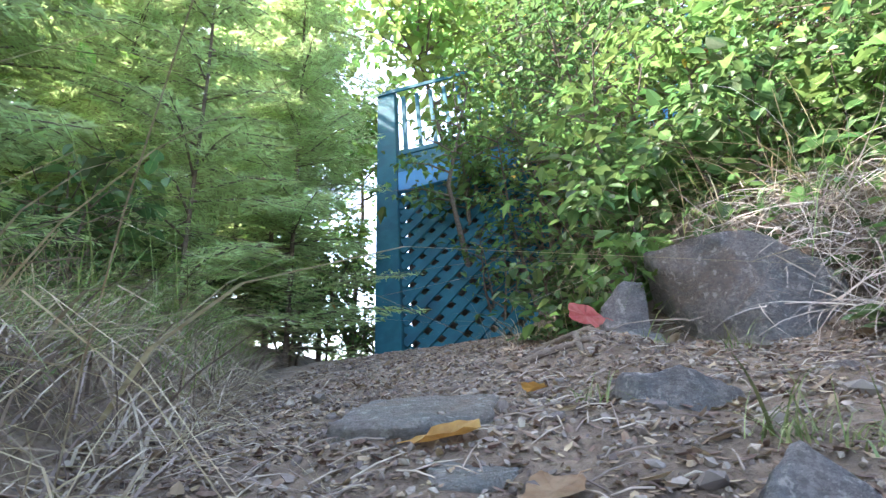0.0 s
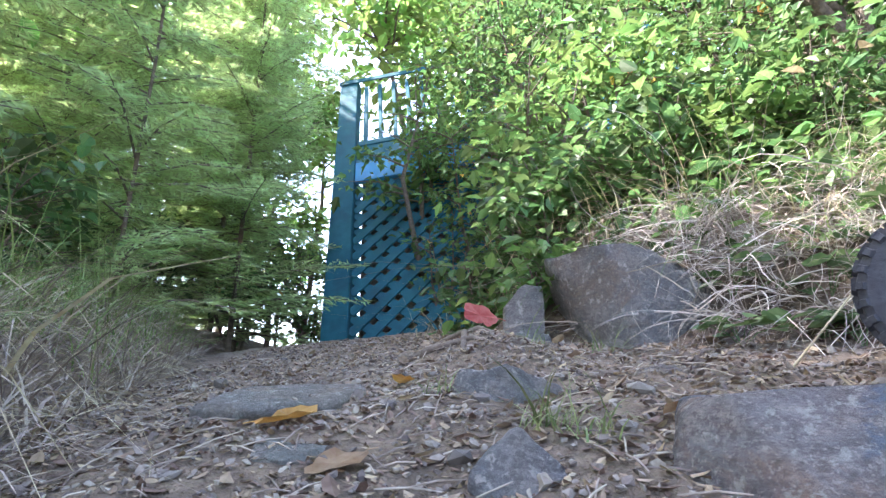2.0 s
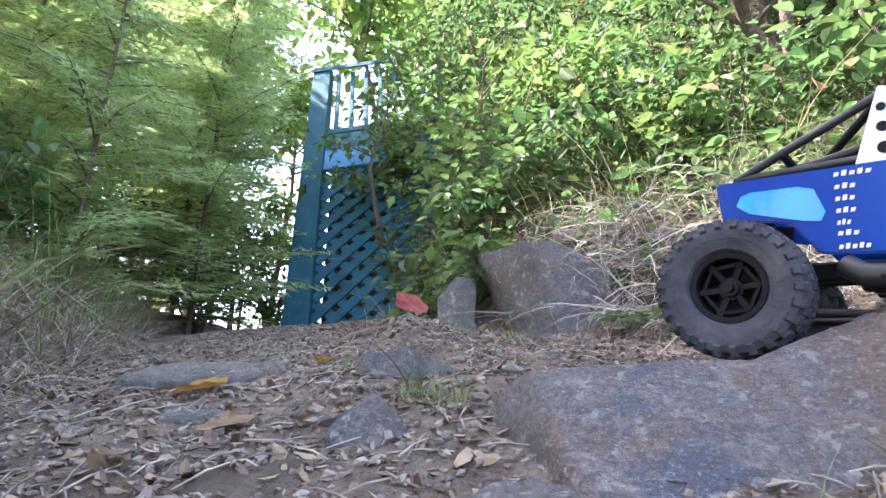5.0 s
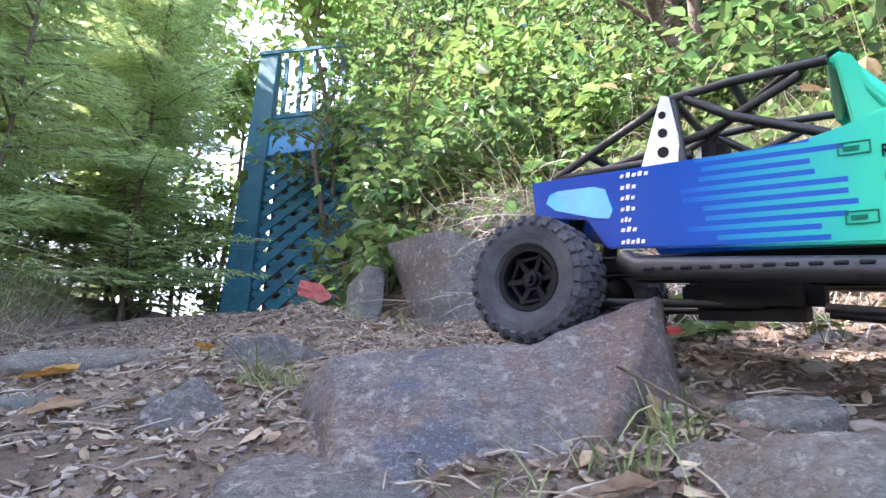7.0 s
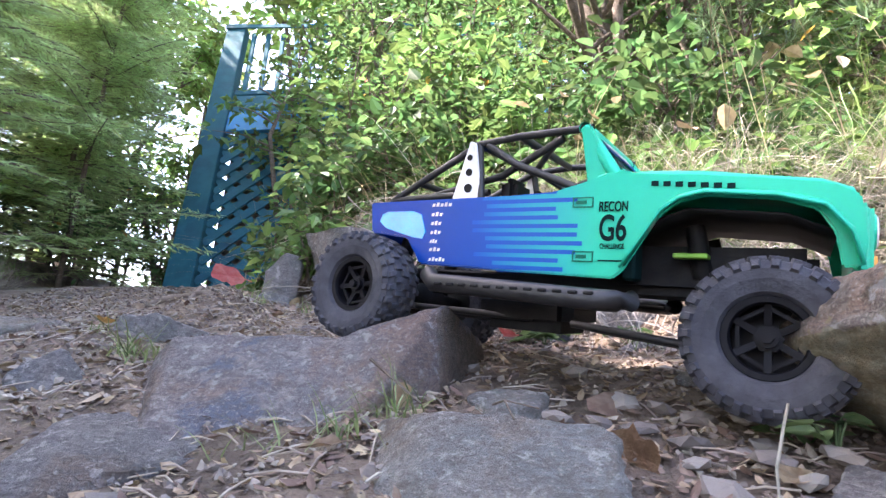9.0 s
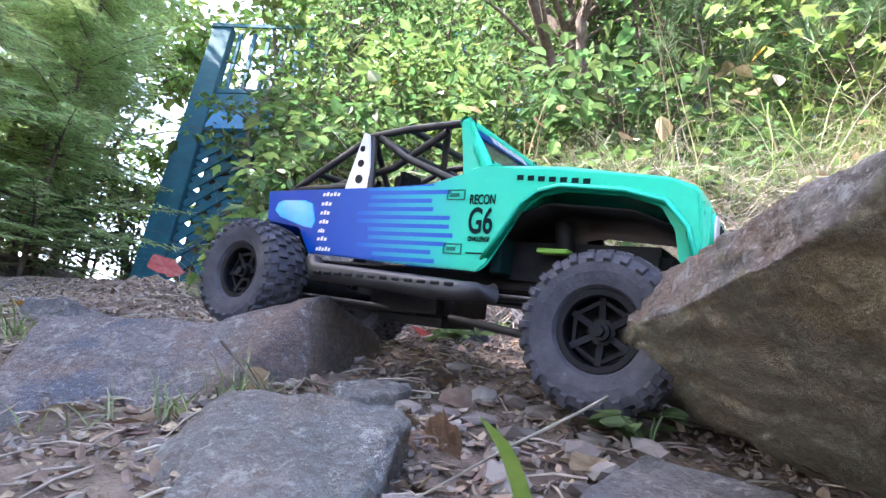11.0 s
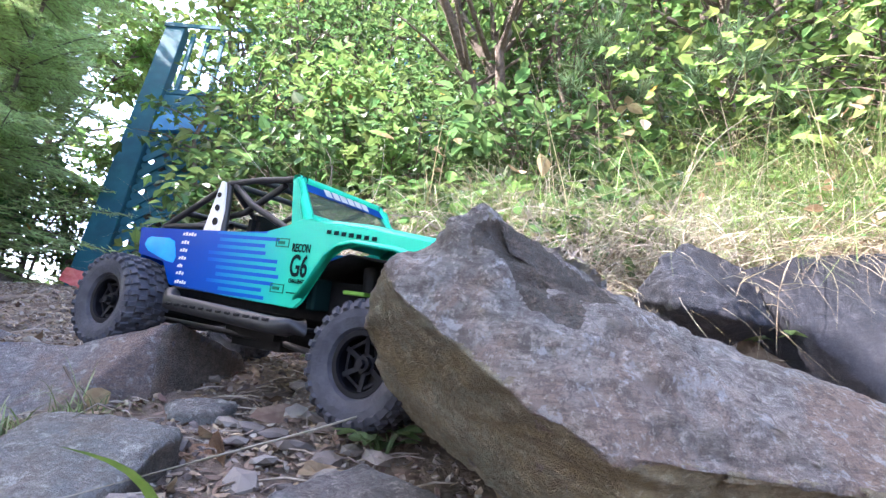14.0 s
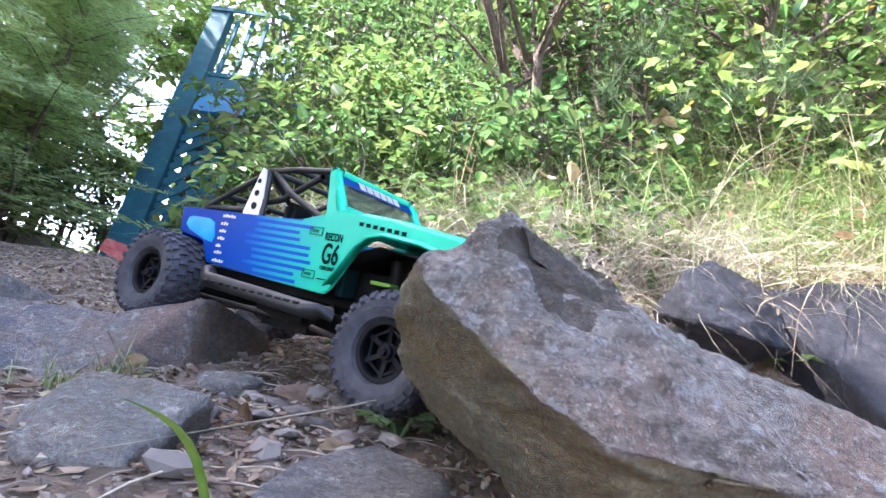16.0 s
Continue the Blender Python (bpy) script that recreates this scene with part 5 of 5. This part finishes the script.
# decals on the sides
for hand in (-1, 1):
    y = hand * 0.0886

    def mark(x0, z0, x1, z1, mat, name="decal", skew=0.0):
        sheet(name, [(x0, z0), (x1, z0), (x1 + skew, z1), (x0 + skew, z1)], y, y + hand * 0.0005, mat, body, 0)

    for z, w in ((0.0935, 0.024), (0.084, 0.014), (0.075, 0.013), (0.066, 0.013), (0.057, 0.009), (0.049, 0.014), (0.039, 0.020)):
        count = 5 if w > 0.018 else 3
        for q in range(count):
            h = 0.0040 if q % 2 else 0.0030
            mark(-0.082 + q * w / count, z, -0.082 + (q + 0.62) * w / count, z + h, M_white, "sponsor_mark", 0.0008)
    mark(0.088, 0.0440, 0.112, 0.0452, M_dark, "decal_bar")
    for x, z in ((0.064, 0.089), (0.066, 0.043)):
        for x0, z0, x1, z1 in ((x, z, x + 0.018, z + 0.001), (x, z + 0.008, x + 0.018, z + 0.009), (x, z + 0.001, x + 0.001, z + 0.008), (x + 0.017, z + 0.001, x + 0.018, z + 0.008), (x + 0.003, z + 0.003, x + 0.012, z + 0.006)):
            mark(x0, z0, x1, z1, M_badge, "badge_line")
    for i in range(7):
        mark(0.128 + i * 0.009, 0.1050 - i * 0.0007, 0.1335 + i * 0.009, 0.1090 - i * 0.0007, M_dark, "bonnet_mark")
    for word, size, z, thick in (("G6", 0.030, 0.0615, 0.0006), ("RECON", 0.0115, 0.0855, 0.00025), ("CHALLENGE", 0.0058, 0.0545, 0.00015)):
        font = bpy.data.curves.new("decal_text", "FONT")
        font.body, font.size, font.extrude, font.align_x, font.offset = word, size, 0.0002, "CENTER", thick
        text = new("decal_text", font)
        text.matrix_world = Matrix.Translation((0.099, y + hand * 0.0004, z)) @ (Matrix.Rotation(math.pi, 4, "Z") if hand > 0 else Matrix.Identity(4)) @ Matrix.Rotation(math.pi / 2, 4, "X") @ Matrix.Diagonal((0.62, 1, 1, 1))
        text.parent = body
        font.materials.append(M_dark)
# chassis, axles, sliders, links
for hand in (-1, 1):
    tubes("rock_slider", [[(p, 0.0088) for p in ((-0.078, hand * 0.092, 0.026), (-0.066, hand * 0.101, 0.018), (0.02, hand * 0.103, 0.015), (0.094, hand * 0.103, 0.012), (0.108, hand * 0.099, 0.012), (0.116, hand * 0.086, 0.013))]], M_black_gloss, crawler, 14)
    plank("slider_plate", (-0.07, hand * 0.060, 0.008), (0.112, hand * 0.096, 0.012), M_black, crawler, 0.001)
    for i in range(12):
        plank("slider_slot", (-0.058 + i * 0.013, hand * 0.1085, 0.0155), (-0.050 + i * 0.013, hand * 0.1125, 0.0185), M_black, crawler, 0.0008)
    plank("chassis_rail", (-0.17, hand * 0.036 - 0.004, 0.018), (0.25, hand * 0.036 + 0.004, 0.034), M_black, crawler, 0.002)
    tubes("lower_link", [[((-0.17, hand * 0.045, -0.012), 0.0035), ((-0.02, hand * 0.03, -0.006), 0.0035)]], M_black_gloss, crawler, 8)
    tubes("lower_link", [[((0.17, hand * 0.045, -0.012), 0.0035), ((0.02, hand * 0.03, -0.006), 0.0035)]], M_black_gloss, crawler, 8)
    for x in (-0.155, 0.175):
        tubes("shock_absorber", [[((x, hand * 0.055, 0.0), 0.004), ((x * 0.93, hand * 0.05, 0.035), 0.004), ((x * 0.93, hand * 0.05, 0.036), 0.008), ((x * 0.88, hand * 0.044, 0.078), 0.008)]], M_black, crawler, 10)
bm = bmesh.new()
box(bm, (-0.05, -0.045, -0.022), (0.05, 0.045, 0.018))
part("skid_plate", bevelled(bm, 0.012), M_black, crawler)
bm = bmesh.new()
box(bm, (0.09, -0.05, 0.02), (0.24, 0.05, 0.062))
part("engine_bay", bevelled(bm, 0.008), M_black, crawler)
plank("battery", (0.105, -0.052, 0.03), (0.115, -0.078, 0.062), M_dark, crawler, 0.002)
plank("electronics_tray", (0.142, -0.070, 0.050), (0.168, -0.055, 0.054), M_lime, crawler, 0.001, "lime green plastic")
plank("front_bumper", (0.262, -0.052, 0.012), (0.282, 0.052, 0.030), M_black, crawler, 0.003)
plank("bumper_mount", (0.235, -0.03, 0.014), (0.264, 0.03, 0.03), M_black, crawler, 0.003)
for x in (-HALF_BASE, HALF_BASE):
    tubes("axle", [[((x, -0.085, 0), 0.009), ((x, -0.03, 0), 0.010), ((x, -0.012, 0), 0.021), ((x, 0.026, 0), 0.021), ((x, 0.045, 0), 0.010), ((x, 0.085, 0), 0.009)]], M_black, crawler, 12)
tubes("tie_rod", [[((0.218, -0.08, -0.002), 0.0022), ((0.218, 0.08, -0.002), 0.0022)]], M_silver, crawler, 8)
tubes("drag_link", [[((0.205, -0.07, 0.012), 0.002), ((0.20, 0.03, 0.022), 0.002)]], M_silver, crawler, 8)


# wheels
def tyre_mesh():
    bm = bmesh.new()
    seg = 52
    profile = [(0.0285, -0.017), (0.031, -0.0215), (0.040, -0.0245), (0.0465, -0.0248), (0.0522, -0.0228), (0.0538, -0.0150), (0.0543, -0.0045), (0.0543, 0.0045), (0.0538, 0.0150), (0.0522, 0.0228),
               (0.0465, 0.0248), (0.040, 0.0245), (0.031, 0.0215), (0.0285, 0.017)]
    rings, raised = [], []
    for s in range(seg):
        rings.append([])
        for i, (r, y) in enumerate(profile):
            a = 2 * math.pi * (s + (0.35 if i in (5, 8) else 0.0) + (0.5 if i in (6, 7) else 0.0)) / seg
            rings[-1].append(bm.verts.new((r * math.cos(a), y * 1.15, r * math.sin(a))))
    for s in range(seg):
        a, b = rings[s], rings[(s + 1) % seg]
        for i in range(len(profile) - 1):
            f = bm.faces.new((a[i], a[i + 1], b[i + 1], b[i]))
            if i in (4, 5, 6, 7, 8) and (s + (i in (5, 7))) % 2 == 0 or i in (3, 9) and s % 2 == 0:
                raised.append(f)
        bm.faces.new((a[-1], a[0], b[0], b[-1]))
    bmesh.ops.recalc_face_normals(bm, faces=bm.faces)
    bmesh.ops.inset_individual(bm, faces=raised, thickness=0.0009, depth=0.0034)
    me = bpy.data.meshes.new("tyre")
    bm.to_mesh(me)
    bm.free()
    me.materials.append(M_rubber)
    return me


def rim_mesh():
    bm = bmesh.new()
    seg = 48
    profile = [(0.0325, -0.0200), (0.0312, -0.0212), (0.0268, -0.0208), (0.0256, -0.0180), (0.0262, -0.006), (0.0280, 0.016), (0.0325, 0.018)]
    rings = [[bm.verts.new((r * math.cos(2 * math.pi * s / seg), y, r * math.sin(2 * math.pi * s / seg))) for r, y in profile] for s in range(seg)]
    for s in range(seg):
        a, b = rings[s], rings[(s + 1) % seg]
        for i in range(len(profile) - 1):
            bm.faces.new((a[i], a[i + 1], b[i + 1], b[i]))
    disc(bm, (0, 0.008, 0), 0.0278, 0.003, "Y", 36)
    disc(bm, (0, -0.006, 0), 0.0108, 0.010, "Y", 6)
    disc(bm, (0, -0.0135, 0), 0.0075, 0.006, "Y", 18)
    disc(bm, (0, -0.0185, 0), 0.0045, 0.006, "Y", 6)
    for i in range(6):
        a = 2 * math.pi * i / 6
        p, q = Vector((0.008 * math.cos(a), -0.007, 0.008 * math.sin(a))), Vector((0.0268 * math.cos(a), -0.0105, 0.0268 * math.sin(a)))
        way = (q - p).normalized()
        mat = Matrix((way, Vector((0, 1, 0)), way.cross(Vector((0, 1, 0))))).transposed().to_4x4()
        bmesh.ops.create_cube(bm, size=1, matrix=Matrix.Translation((p + q) / 2) @ mat @ Matrix.Diagonal(((q - p).length, 0.007, 0.0052, 1)))
        r = Vector((0.0205 * math.cos(a + math.pi / 6), -0.0095, 0.0205 * math.sin(a + math.pi / 6)))
        away = Vector((-math.sin(a + math.pi / 6), 0, math.cos(a + math.pi / 6)))
        mat = Matrix((away, Vector((0, 1, 0)), away.cross(Vector((0, 1, 0))))).transposed().to_4x4()
        bmesh.ops.create_cube(bm, size=1, matrix=Matrix.Translation(r) @ mat @ Matrix.Diagonal((0.0215, 0.005, 0.0030, 1)))
    for i in range(12):
        a = 2 * math.pi * i / 12
        disc(bm, (0.0303 * math.cos(a), -0.0208, 0.0303 * math.sin(a)), 0.0011, 0.001, "Y", 6)
    bmesh.ops.recalc_face_normals(bm, faces=bm.faces)
    bmesh.ops.transform(bm, matrix=Matrix.Diagonal((0.91, 1.0, 0.91, 1.0)), verts=bm.verts)
    me = bpy.data.meshes.new("rim")
    bm.to_mesh(me)
    bm.free()
    me.materials.append(M_rim)
    return me


tyre_data, rim_data = tyre_mesh(), rim_mesh()
for x, hand, steer in ((-HALF_BASE, -1, 0), (-HALF_BASE, 1, 0), (HALF_BASE, -1, 0), (HALF_BASE, 1, 0)):
    wheel = new("wheel")
    wheel.parent = crawler
    wheel.matrix_local = pose(x, hand * TRACK, 0, 0, 37 * (x > 0) + 11 * hand, 0 if hand < 0 else 180)
    wheel.scale = (0.955, 0.90, 0.955)
    for nm, data in (("tyre", tyre_data), ("rim", rim_data)):
        new(nm, data).parent = wheel

# the shell and frame ride nose-up on the springs
ride = pose(-0.031, 0.008, 0.006, 5.0, -2.6, 0)
for ob in crawler.children:
    if ob.name.split(".")[0] not in ("wheel", "axle", "tie_rod", "lower_link"):
        ob.matrix_basis = ride @ ob.matrix_basis


# ---- fallen leaves, stones, plants and twigs ----
def fallen_leaf(name, place, size, mat, turn, label, lobes=5, curl=0.25):
    """A dry leaf with a lobed edge, curled along its rib, with a stalk."""
    bm = bmesh.new()
    rim = []
    count = lobes * 4
    for i in range(count):
        a = 2 * math.pi * i / count
        r = size * (0.40 + 0.045 * math.cos(a * lobes) + 0.05 * rng.random()) * (0.82 + 0.18 * abs(math.cos(a)))
        x, y = r * math.cos(a) * 1.25, r * math.sin(a)
        rim.append(bm.verts.new((x, y, curl * (y * y * 2.2 / size + 0.25 * x * x / size) + size * 0.02 * rng.normal())))
    mid = [bm.verts.new((v.co.x * 0.5, v.co.y * 0.5, v.co.z * 0.3 + size * 0.01 * rng.normal())) for v in rim]
    heart = bm.verts.new((0, 0, 0))
    for i in range(count):
        j = (i + 1) % count
        bm.faces.new((rim[i], rim[j], mid[j], mid[i]))
        bm.faces.new((mid[i], mid[j], heart))
    bmesh.ops.solidify(bm, geom=list(bm.faces), thickness=size * 0.008)
    ob = part(name, bm, mat)
    ob.matrix_world = pose(*place, *turn)
    tubes("leaf_stalk", [[((size * 0.40, 0, 0.0), size * 0.012), ((size * 0.6, size * 0.03, size * 0.05), size * 0.012), ((size * 0.8, 0, size * 0.04), size * 0.010)]], mat, ob)
    return tagged(ob, label, "fallen leaf")


def rest(x, y, lift=0.006):
    return (x, y, ground_height(x, y) + lift)


fallen_leaf("fallen_leaf", (-0.010, 0.412, 0.116), 0.052, M_yellow, (-12, 8, 170), "curled yellow autumn leaf lying on the trail", 5, 0.5)
fallen_leaf("fallen_leaf", rest(0.050, 0.300), 0.045, M_tan, (10, -12, 40), "pale tan dry leaf on gravel", 4, 0.3)
fallen_leaf("fallen_leaf", (0.226, 0.885, 0.292), 0.066, M_red, (62, 10, 20), "faded red leaf standing against the stones", 5, 0.15)
fallen_leaf("fallen_leaf", (0.868, 0.430, 0.222), 0.042, M_cream, (-20, 10, 10), "curled pale tan leaf on a rock", 4, 0.5)
fallen_leaf("fallen_leaf", (0.472, 0.085, 0.082), 0.036, M_cream, (70, 75, 30), "curled cream dry leaf beside a slab of rock", 3, 0.5)
fallen_leaf("fallen_leaf", rest(0.432, 0.762, 0.01), 0.042, M_rock_pale, (30, 10, -20), "whitish dry leaf below a boulder", 4, 0.3)
fallen_leaf("fallen_leaf", (0.588, -0.055, 0.060), 0.040, M_brown, (50, 25, -70), "crumpled brown leaf leaning on a pale rock", 7, 1.6)
fallen_leaf("fallen_leaf", rest(0.655, -0.105, 0.006), 0.026, M_litter, (12, -8, 20), "small curled brown leaf on gravel", 4, 0.6)
fallen_leaf("fallen_leaf", rest(0.665, 0.36, 0.012), 0.04, M_red, (20, 5, 80), "pinkish dry leaf on the trail's edge", 4, 0.4)
fallen_leaf("fallen_leaf", rest(0.09, 0.62, 0.012), 0.04, M_yellow, (10, 10, 100), "small yellow leaf on the trail", 4, 0.3)
for i in range(26):
    x, y, z = trail_spots(1)[0]
    fallen_leaf("fallen_leaf", (x, y, z + 0.006), rng.uniform(0.016, 0.03), M_litter if i % 3 else M_tan, (rng.normal(0, 18), rng.normal(0, 18), rng.uniform(0, 360)), "small dry brown leaf lying on the trail", 3 + i % 3, 0.5)

stone_shapes = []
for k in range(7):
    bm = bmesh.new()
    bmesh.ops.create_icosphere(bm, subdivisions=1, radius=1)
    for v in bm.verts:
        v.co *= 1 + 0.28 * noise.noise(v.co * 1.3 + Vector((k * 7.1, 0, 0)))
        v.co.z *= 0.55
    hull = bmesh.ops.convex_hull(bm, input=bm.verts)
    bmesh.ops.subdivide_edges(bm, edges=bm.edges, cuts=1)
    for v in bm.verts:
        v.co += v.co.normalized() * 0.07 * noise.noise(v.co * 4 + Vector((0, k * 3.3, 0)))
    me = bpy.data.meshes.new("stone")
    bm.to_mesh(me)
    bm.free()
    me.materials.append(M_stone)
    stone_shapes.append(me)
for i, (x, y, z) in enumerate(trail_spots(150)):
    size = 0.0055 + 0.011 * rng.random() ** 3
    ob = new("stone", stone_shapes[i % 7])
    ob.matrix_world = pose(x, y, z + size * 0.2, rng.normal(0, 12), rng.normal(0, 12), rng.uniform(0, 360)) @ Matrix.Diagonal((size * 1.3, size, size, 1))
    tagged(ob, "small angular grey stone loose on the trail", "stone", "loose stones on the trail")

slate_at = [(x, y, ground_height(x, y)) for x, y in ((0.62, -0.07), (0.645, -0.035), (0.665, -0.08), (0.69, -0.05), (0.71, -0.01), (0.68, 0.0), (0.735, -0.04), (0.63, 0.0), (0.76, 0.01), (0.72, 0.03), (0.65, 0.05), (0.70, -0.095), (0.60, -0.03), (0.61, 0.02), (0.66, -0.11), (0.635, -0.13), (0.59, 0.05), (0.67, 0.03))]
for i, (x, y, z) in enumerate(slate_at):
    ob = new("flat_stone", stone_shapes[(i * 3) % 7])
    size = 0.008 + 0.006 * rng.random()
    ob.matrix_world = pose(x, y, z + 0.005, rng.normal(0, 8), rng.normal(0, 8), rng.uniform(0, 360)) @ Matrix.Diagonal((size * 1.4, size, size * 0.8, 1))
    tagged(ob, "flat grey stone in a patch of rubble", "stone", "rubble stones")

twig_lines = []
for x, y, z in trail_spots(2600):
    a, k = rng.uniform(0, 6.283), rng.uniform(0.012, 0.05)
    p, w = Vector((x, y, z + 0.003)), Vector((math.cos(a), math.sin(a), 0.05)) * k
    w.z = ground_height(x + w.x, y + w.y) - z
    twig_lines.append([(p, 0.0008), (p + w * 0.5 + Vector((0, 0, 0.002)), 0.0008), (p + w, 0.0005)])
tagged(tubes("twigs", twig_lines, M_twig, None, 4), "dry straws and thin twigs scattered on the trail", "twigs", kind="stuff")


def stalk(places, radius, mat, label):
    return tagged(tubes("grass_stalk", [[(p, radius * (1 - 0.6 * i / len(places))) for i, p in enumerate(places)]], mat, None, 6), label, "grass stalk")


stalk([(0.700, -0.060, 0.105), (0.644, -0.110, 0.090), (0.584, -0.165, 0.076), (0.514, -0.237, 0.060)], 0.0010, M_hay, "long dry straw lying across the gravel")
stalk([(0.510, -0.030, 0.090), (0.504, -0.065, 0.094), (0.498, -0.095, 0.086)], 0.0008, M_bark, "small dark twig lying on a pale rock")
stalk([(0.504, -0.065, 0.094), (0.519, -0.078, 0.091)], 0.0006, M_bark, "small dark twig lying on a pale rock")
stalk([(0.445, 0.07, 0.115), (0.478, 0.03, 0.086)], 0.0012, M_bark, "thin dark stick leaning on a slab")
stalk([(0.513, 0.485, 0.157), (0.62, 0.50, 0.25), (0.72, 0.52, 0.345), (0.793, 0.534, 0.417)], 0.0014, M_straw, "long dry stalk leaning up the bank")
bm = bmesh.new()
rows = []
for k in range(9):
    f = k / 8
    p = Vector((0.582, -0.205, 0.026)).lerp(Vector((0.533, -0.265, 0.090)), f) + Vector((0.004, 0.010, 0.012)) * math.sin(math.pi * f)
    wide = Vector((0.62, -0.30, 0.30)).normalized() * 0.0028 * (1 - f ** 3) + Vector((0.0001, 0, 0))
    rows.append([bm.verts.new(p - wide), bm.verts.new(p + Vector((0.0, 0.0012, 0.0)) * (1 - f)), bm.verts.new(p + wide)])
for a, b in zip(rows, rows[1:]):
    for k in range(2):
        bm.faces.new((a[k], a[k + 1], b[k + 1], b[k]))
bmesh.ops.solidify(bm, geom=list(bm.faces), thickness=0.0002)
tagged(part("grass_stalk", bm, M_blade, smooth=True), "bright green blade of grass beside a rock", "grass stalk")
stalk([(0.605, 0.855, 0.39), (0.54, 0.80, 0.37), (0.47, 0.79, 0.35)], 0.0009, M_straw, "thin straw lying over a boulder")
stalk([(0.93, -0.02, 0.12), (0.88, -0.04, 0.17), (0.80, -0.08, 0.19), (0.74, -0.1, 0.19)], 0.0014, M_straw, "bent dry stalk beside a pointed rock")


for places in ([(0.10, 0.93, 0.0), (0.16, 0.90, 0.016), (0.22, 0.86, 0.014), (0.29, 0.80, -0.004)], [(0.07, 0.84, 0.002), (0.13, 0.80, 0.016), (0.20, 0.78, 0.010), (0.26, 0.72, 0.0)], [(0.16, 0.90, 0.014), (0.19, 0.82, 0.012), (0.18, 0.74, 0.002)]):
    line = [((x, y, ground_height(x, y) + lift * 0.6 - 0.003), 0.0070 - 0.0012 * i) for i, (x, y, lift) in enumerate(places)]
    tagged(tubes("root", [line], M_rootwood, None, 8), "weathered brown root lying over the trail", "root")


def tuft(x, y, n, length, label, mat=None):
    spots = [(x + rng.normal(0, 0.012), y + rng.normal(0, 0.012), ground_height(x, y) - 0.004) for _ in range(n)]
    ob = blades("grass_tuft", spots, length, mat or M_tuft, label, "grass tuft", 0.0008, 0.8, 0.9)
    del ob["kind"]
    return ob


tuft(0.435, 0.045, 30, 0.05, "thin green grass beside a pale boulder")
tuft(0.47, 0.06, 40, 0.055, "small tuft of green grass beside a slab")
tuft(0.21, 0.335, 45, 0.05, "small tuft of grass on the trail")
tuft(0.24, 0.30, 25, 0.045, "small tuft of grass on the trail")
tuft(0.12, 0.50, 20, 0.04, "thin grass tuft before a stone")
tuft(0.37, 0.05, 18, 0.04, "thin grass tuft at a slab's foot")
tuft(0.40, 0.76, 30, 0.06, "grass tuft at a boulder's foot")
tuft(0.30, 0.80, 30, 0.06, "grass tuft between stones")
tuft(1.12, -0.16, 35, 0.05, "small grass tuft between rocks")
tuft(1.24, -0.2, 30, 0.05, "small grass tuft between rocks")
tuft(0.86, 0.33, 30, 0.045, "grass tuft between stones")


def plant(x, y, n, size, height, label, base=None):
    """A low plant: thin stalks, each with three toothed leaflets."""
    root = new("plant")
    z = ground_height(x, y) - 0.005 if base is None else base
    root.location = (x, y, z)
    tagged(root, label, "plant")
    for i in range(n):
        a, k = rng.uniform(0, 6.283), rng.uniform(0.25, 1.0)
        tip = Vector((math.cos(a) * size * 1.6 * k, math.sin(a) * size * 1.6 * k, height * rng.uniform(0.4, 1.0)))
        tubes("stalk", [[((0, 0, 0), 0.0009), (tip * 0.5 + Vector((0, 0, height * 0.15)), 0.0008), (tip, 0.0006)]], M_fern, root, 4)
        for turn in (-1.1, 0.0, 1.1):
            way = Vector((math.cos(a + turn), math.sin(a + turn), 0.12 * rng.normal()))
            leaf_cloud("leaf", [tip], [way], size, M_fern, root, width=0.72, droop=0.05, jitter=0.08, fold=0.08)


for x, y, n, s, h in ((0.60, 0.70, 7, 0.035, 0.05), (0.70, 0.59, 8, 0.035, 0.07), (0.68, 0.64, 6, 0.03, 0.05), (0.78, 0.46, 8, 0.03, 0.05), (0.74, 0.41, 7, 0.022, 0.03), (0.72, 0.36, 10, 0.022, 0.02), (0.86, 0.37, 7, 0.02, 0.03),
                      (0.95, 0.30, 7, 0.022, 0.05), (1.36, 0.09, 8, 0.026, 0.04), (1.43, 0.03, 5, 0.022, 0.03), (1.24, -0.05, 7, 0.024, 0.04), (1.16, -0.03, 6, 0.022, 0.03), (1.28, -0.14, 6, 0.024, 0.03), (0.735, 0.0, 7, 0.016, 0.035), (0.705, -0.085, 7, 0.015, 0.03), (0.72, -0.05, 6, 0.014, 0.025), (1.0, 0.2, 6, 0.02, 0.04),
                      (0.45, 1.05, 6, 0.03, 0.06), (0.85, 0.62, 6, 0.035, 0.08), (1.0, 0.45, 6, 0.03, 0.06), (0.80, 0.75, 8, 0.04, 0.09), (0.74, 0.68, 8, 0.038, 0.07), (0.90, 0.56, 7, 0.035, 0.07), (0.66, 0.80, 7, 0.036, 0.07), (0.95, 0.75, 7, 0.04, 0.1)):
    plant(x, y, n, s, h, "low green plant with toothed three-part leaves")
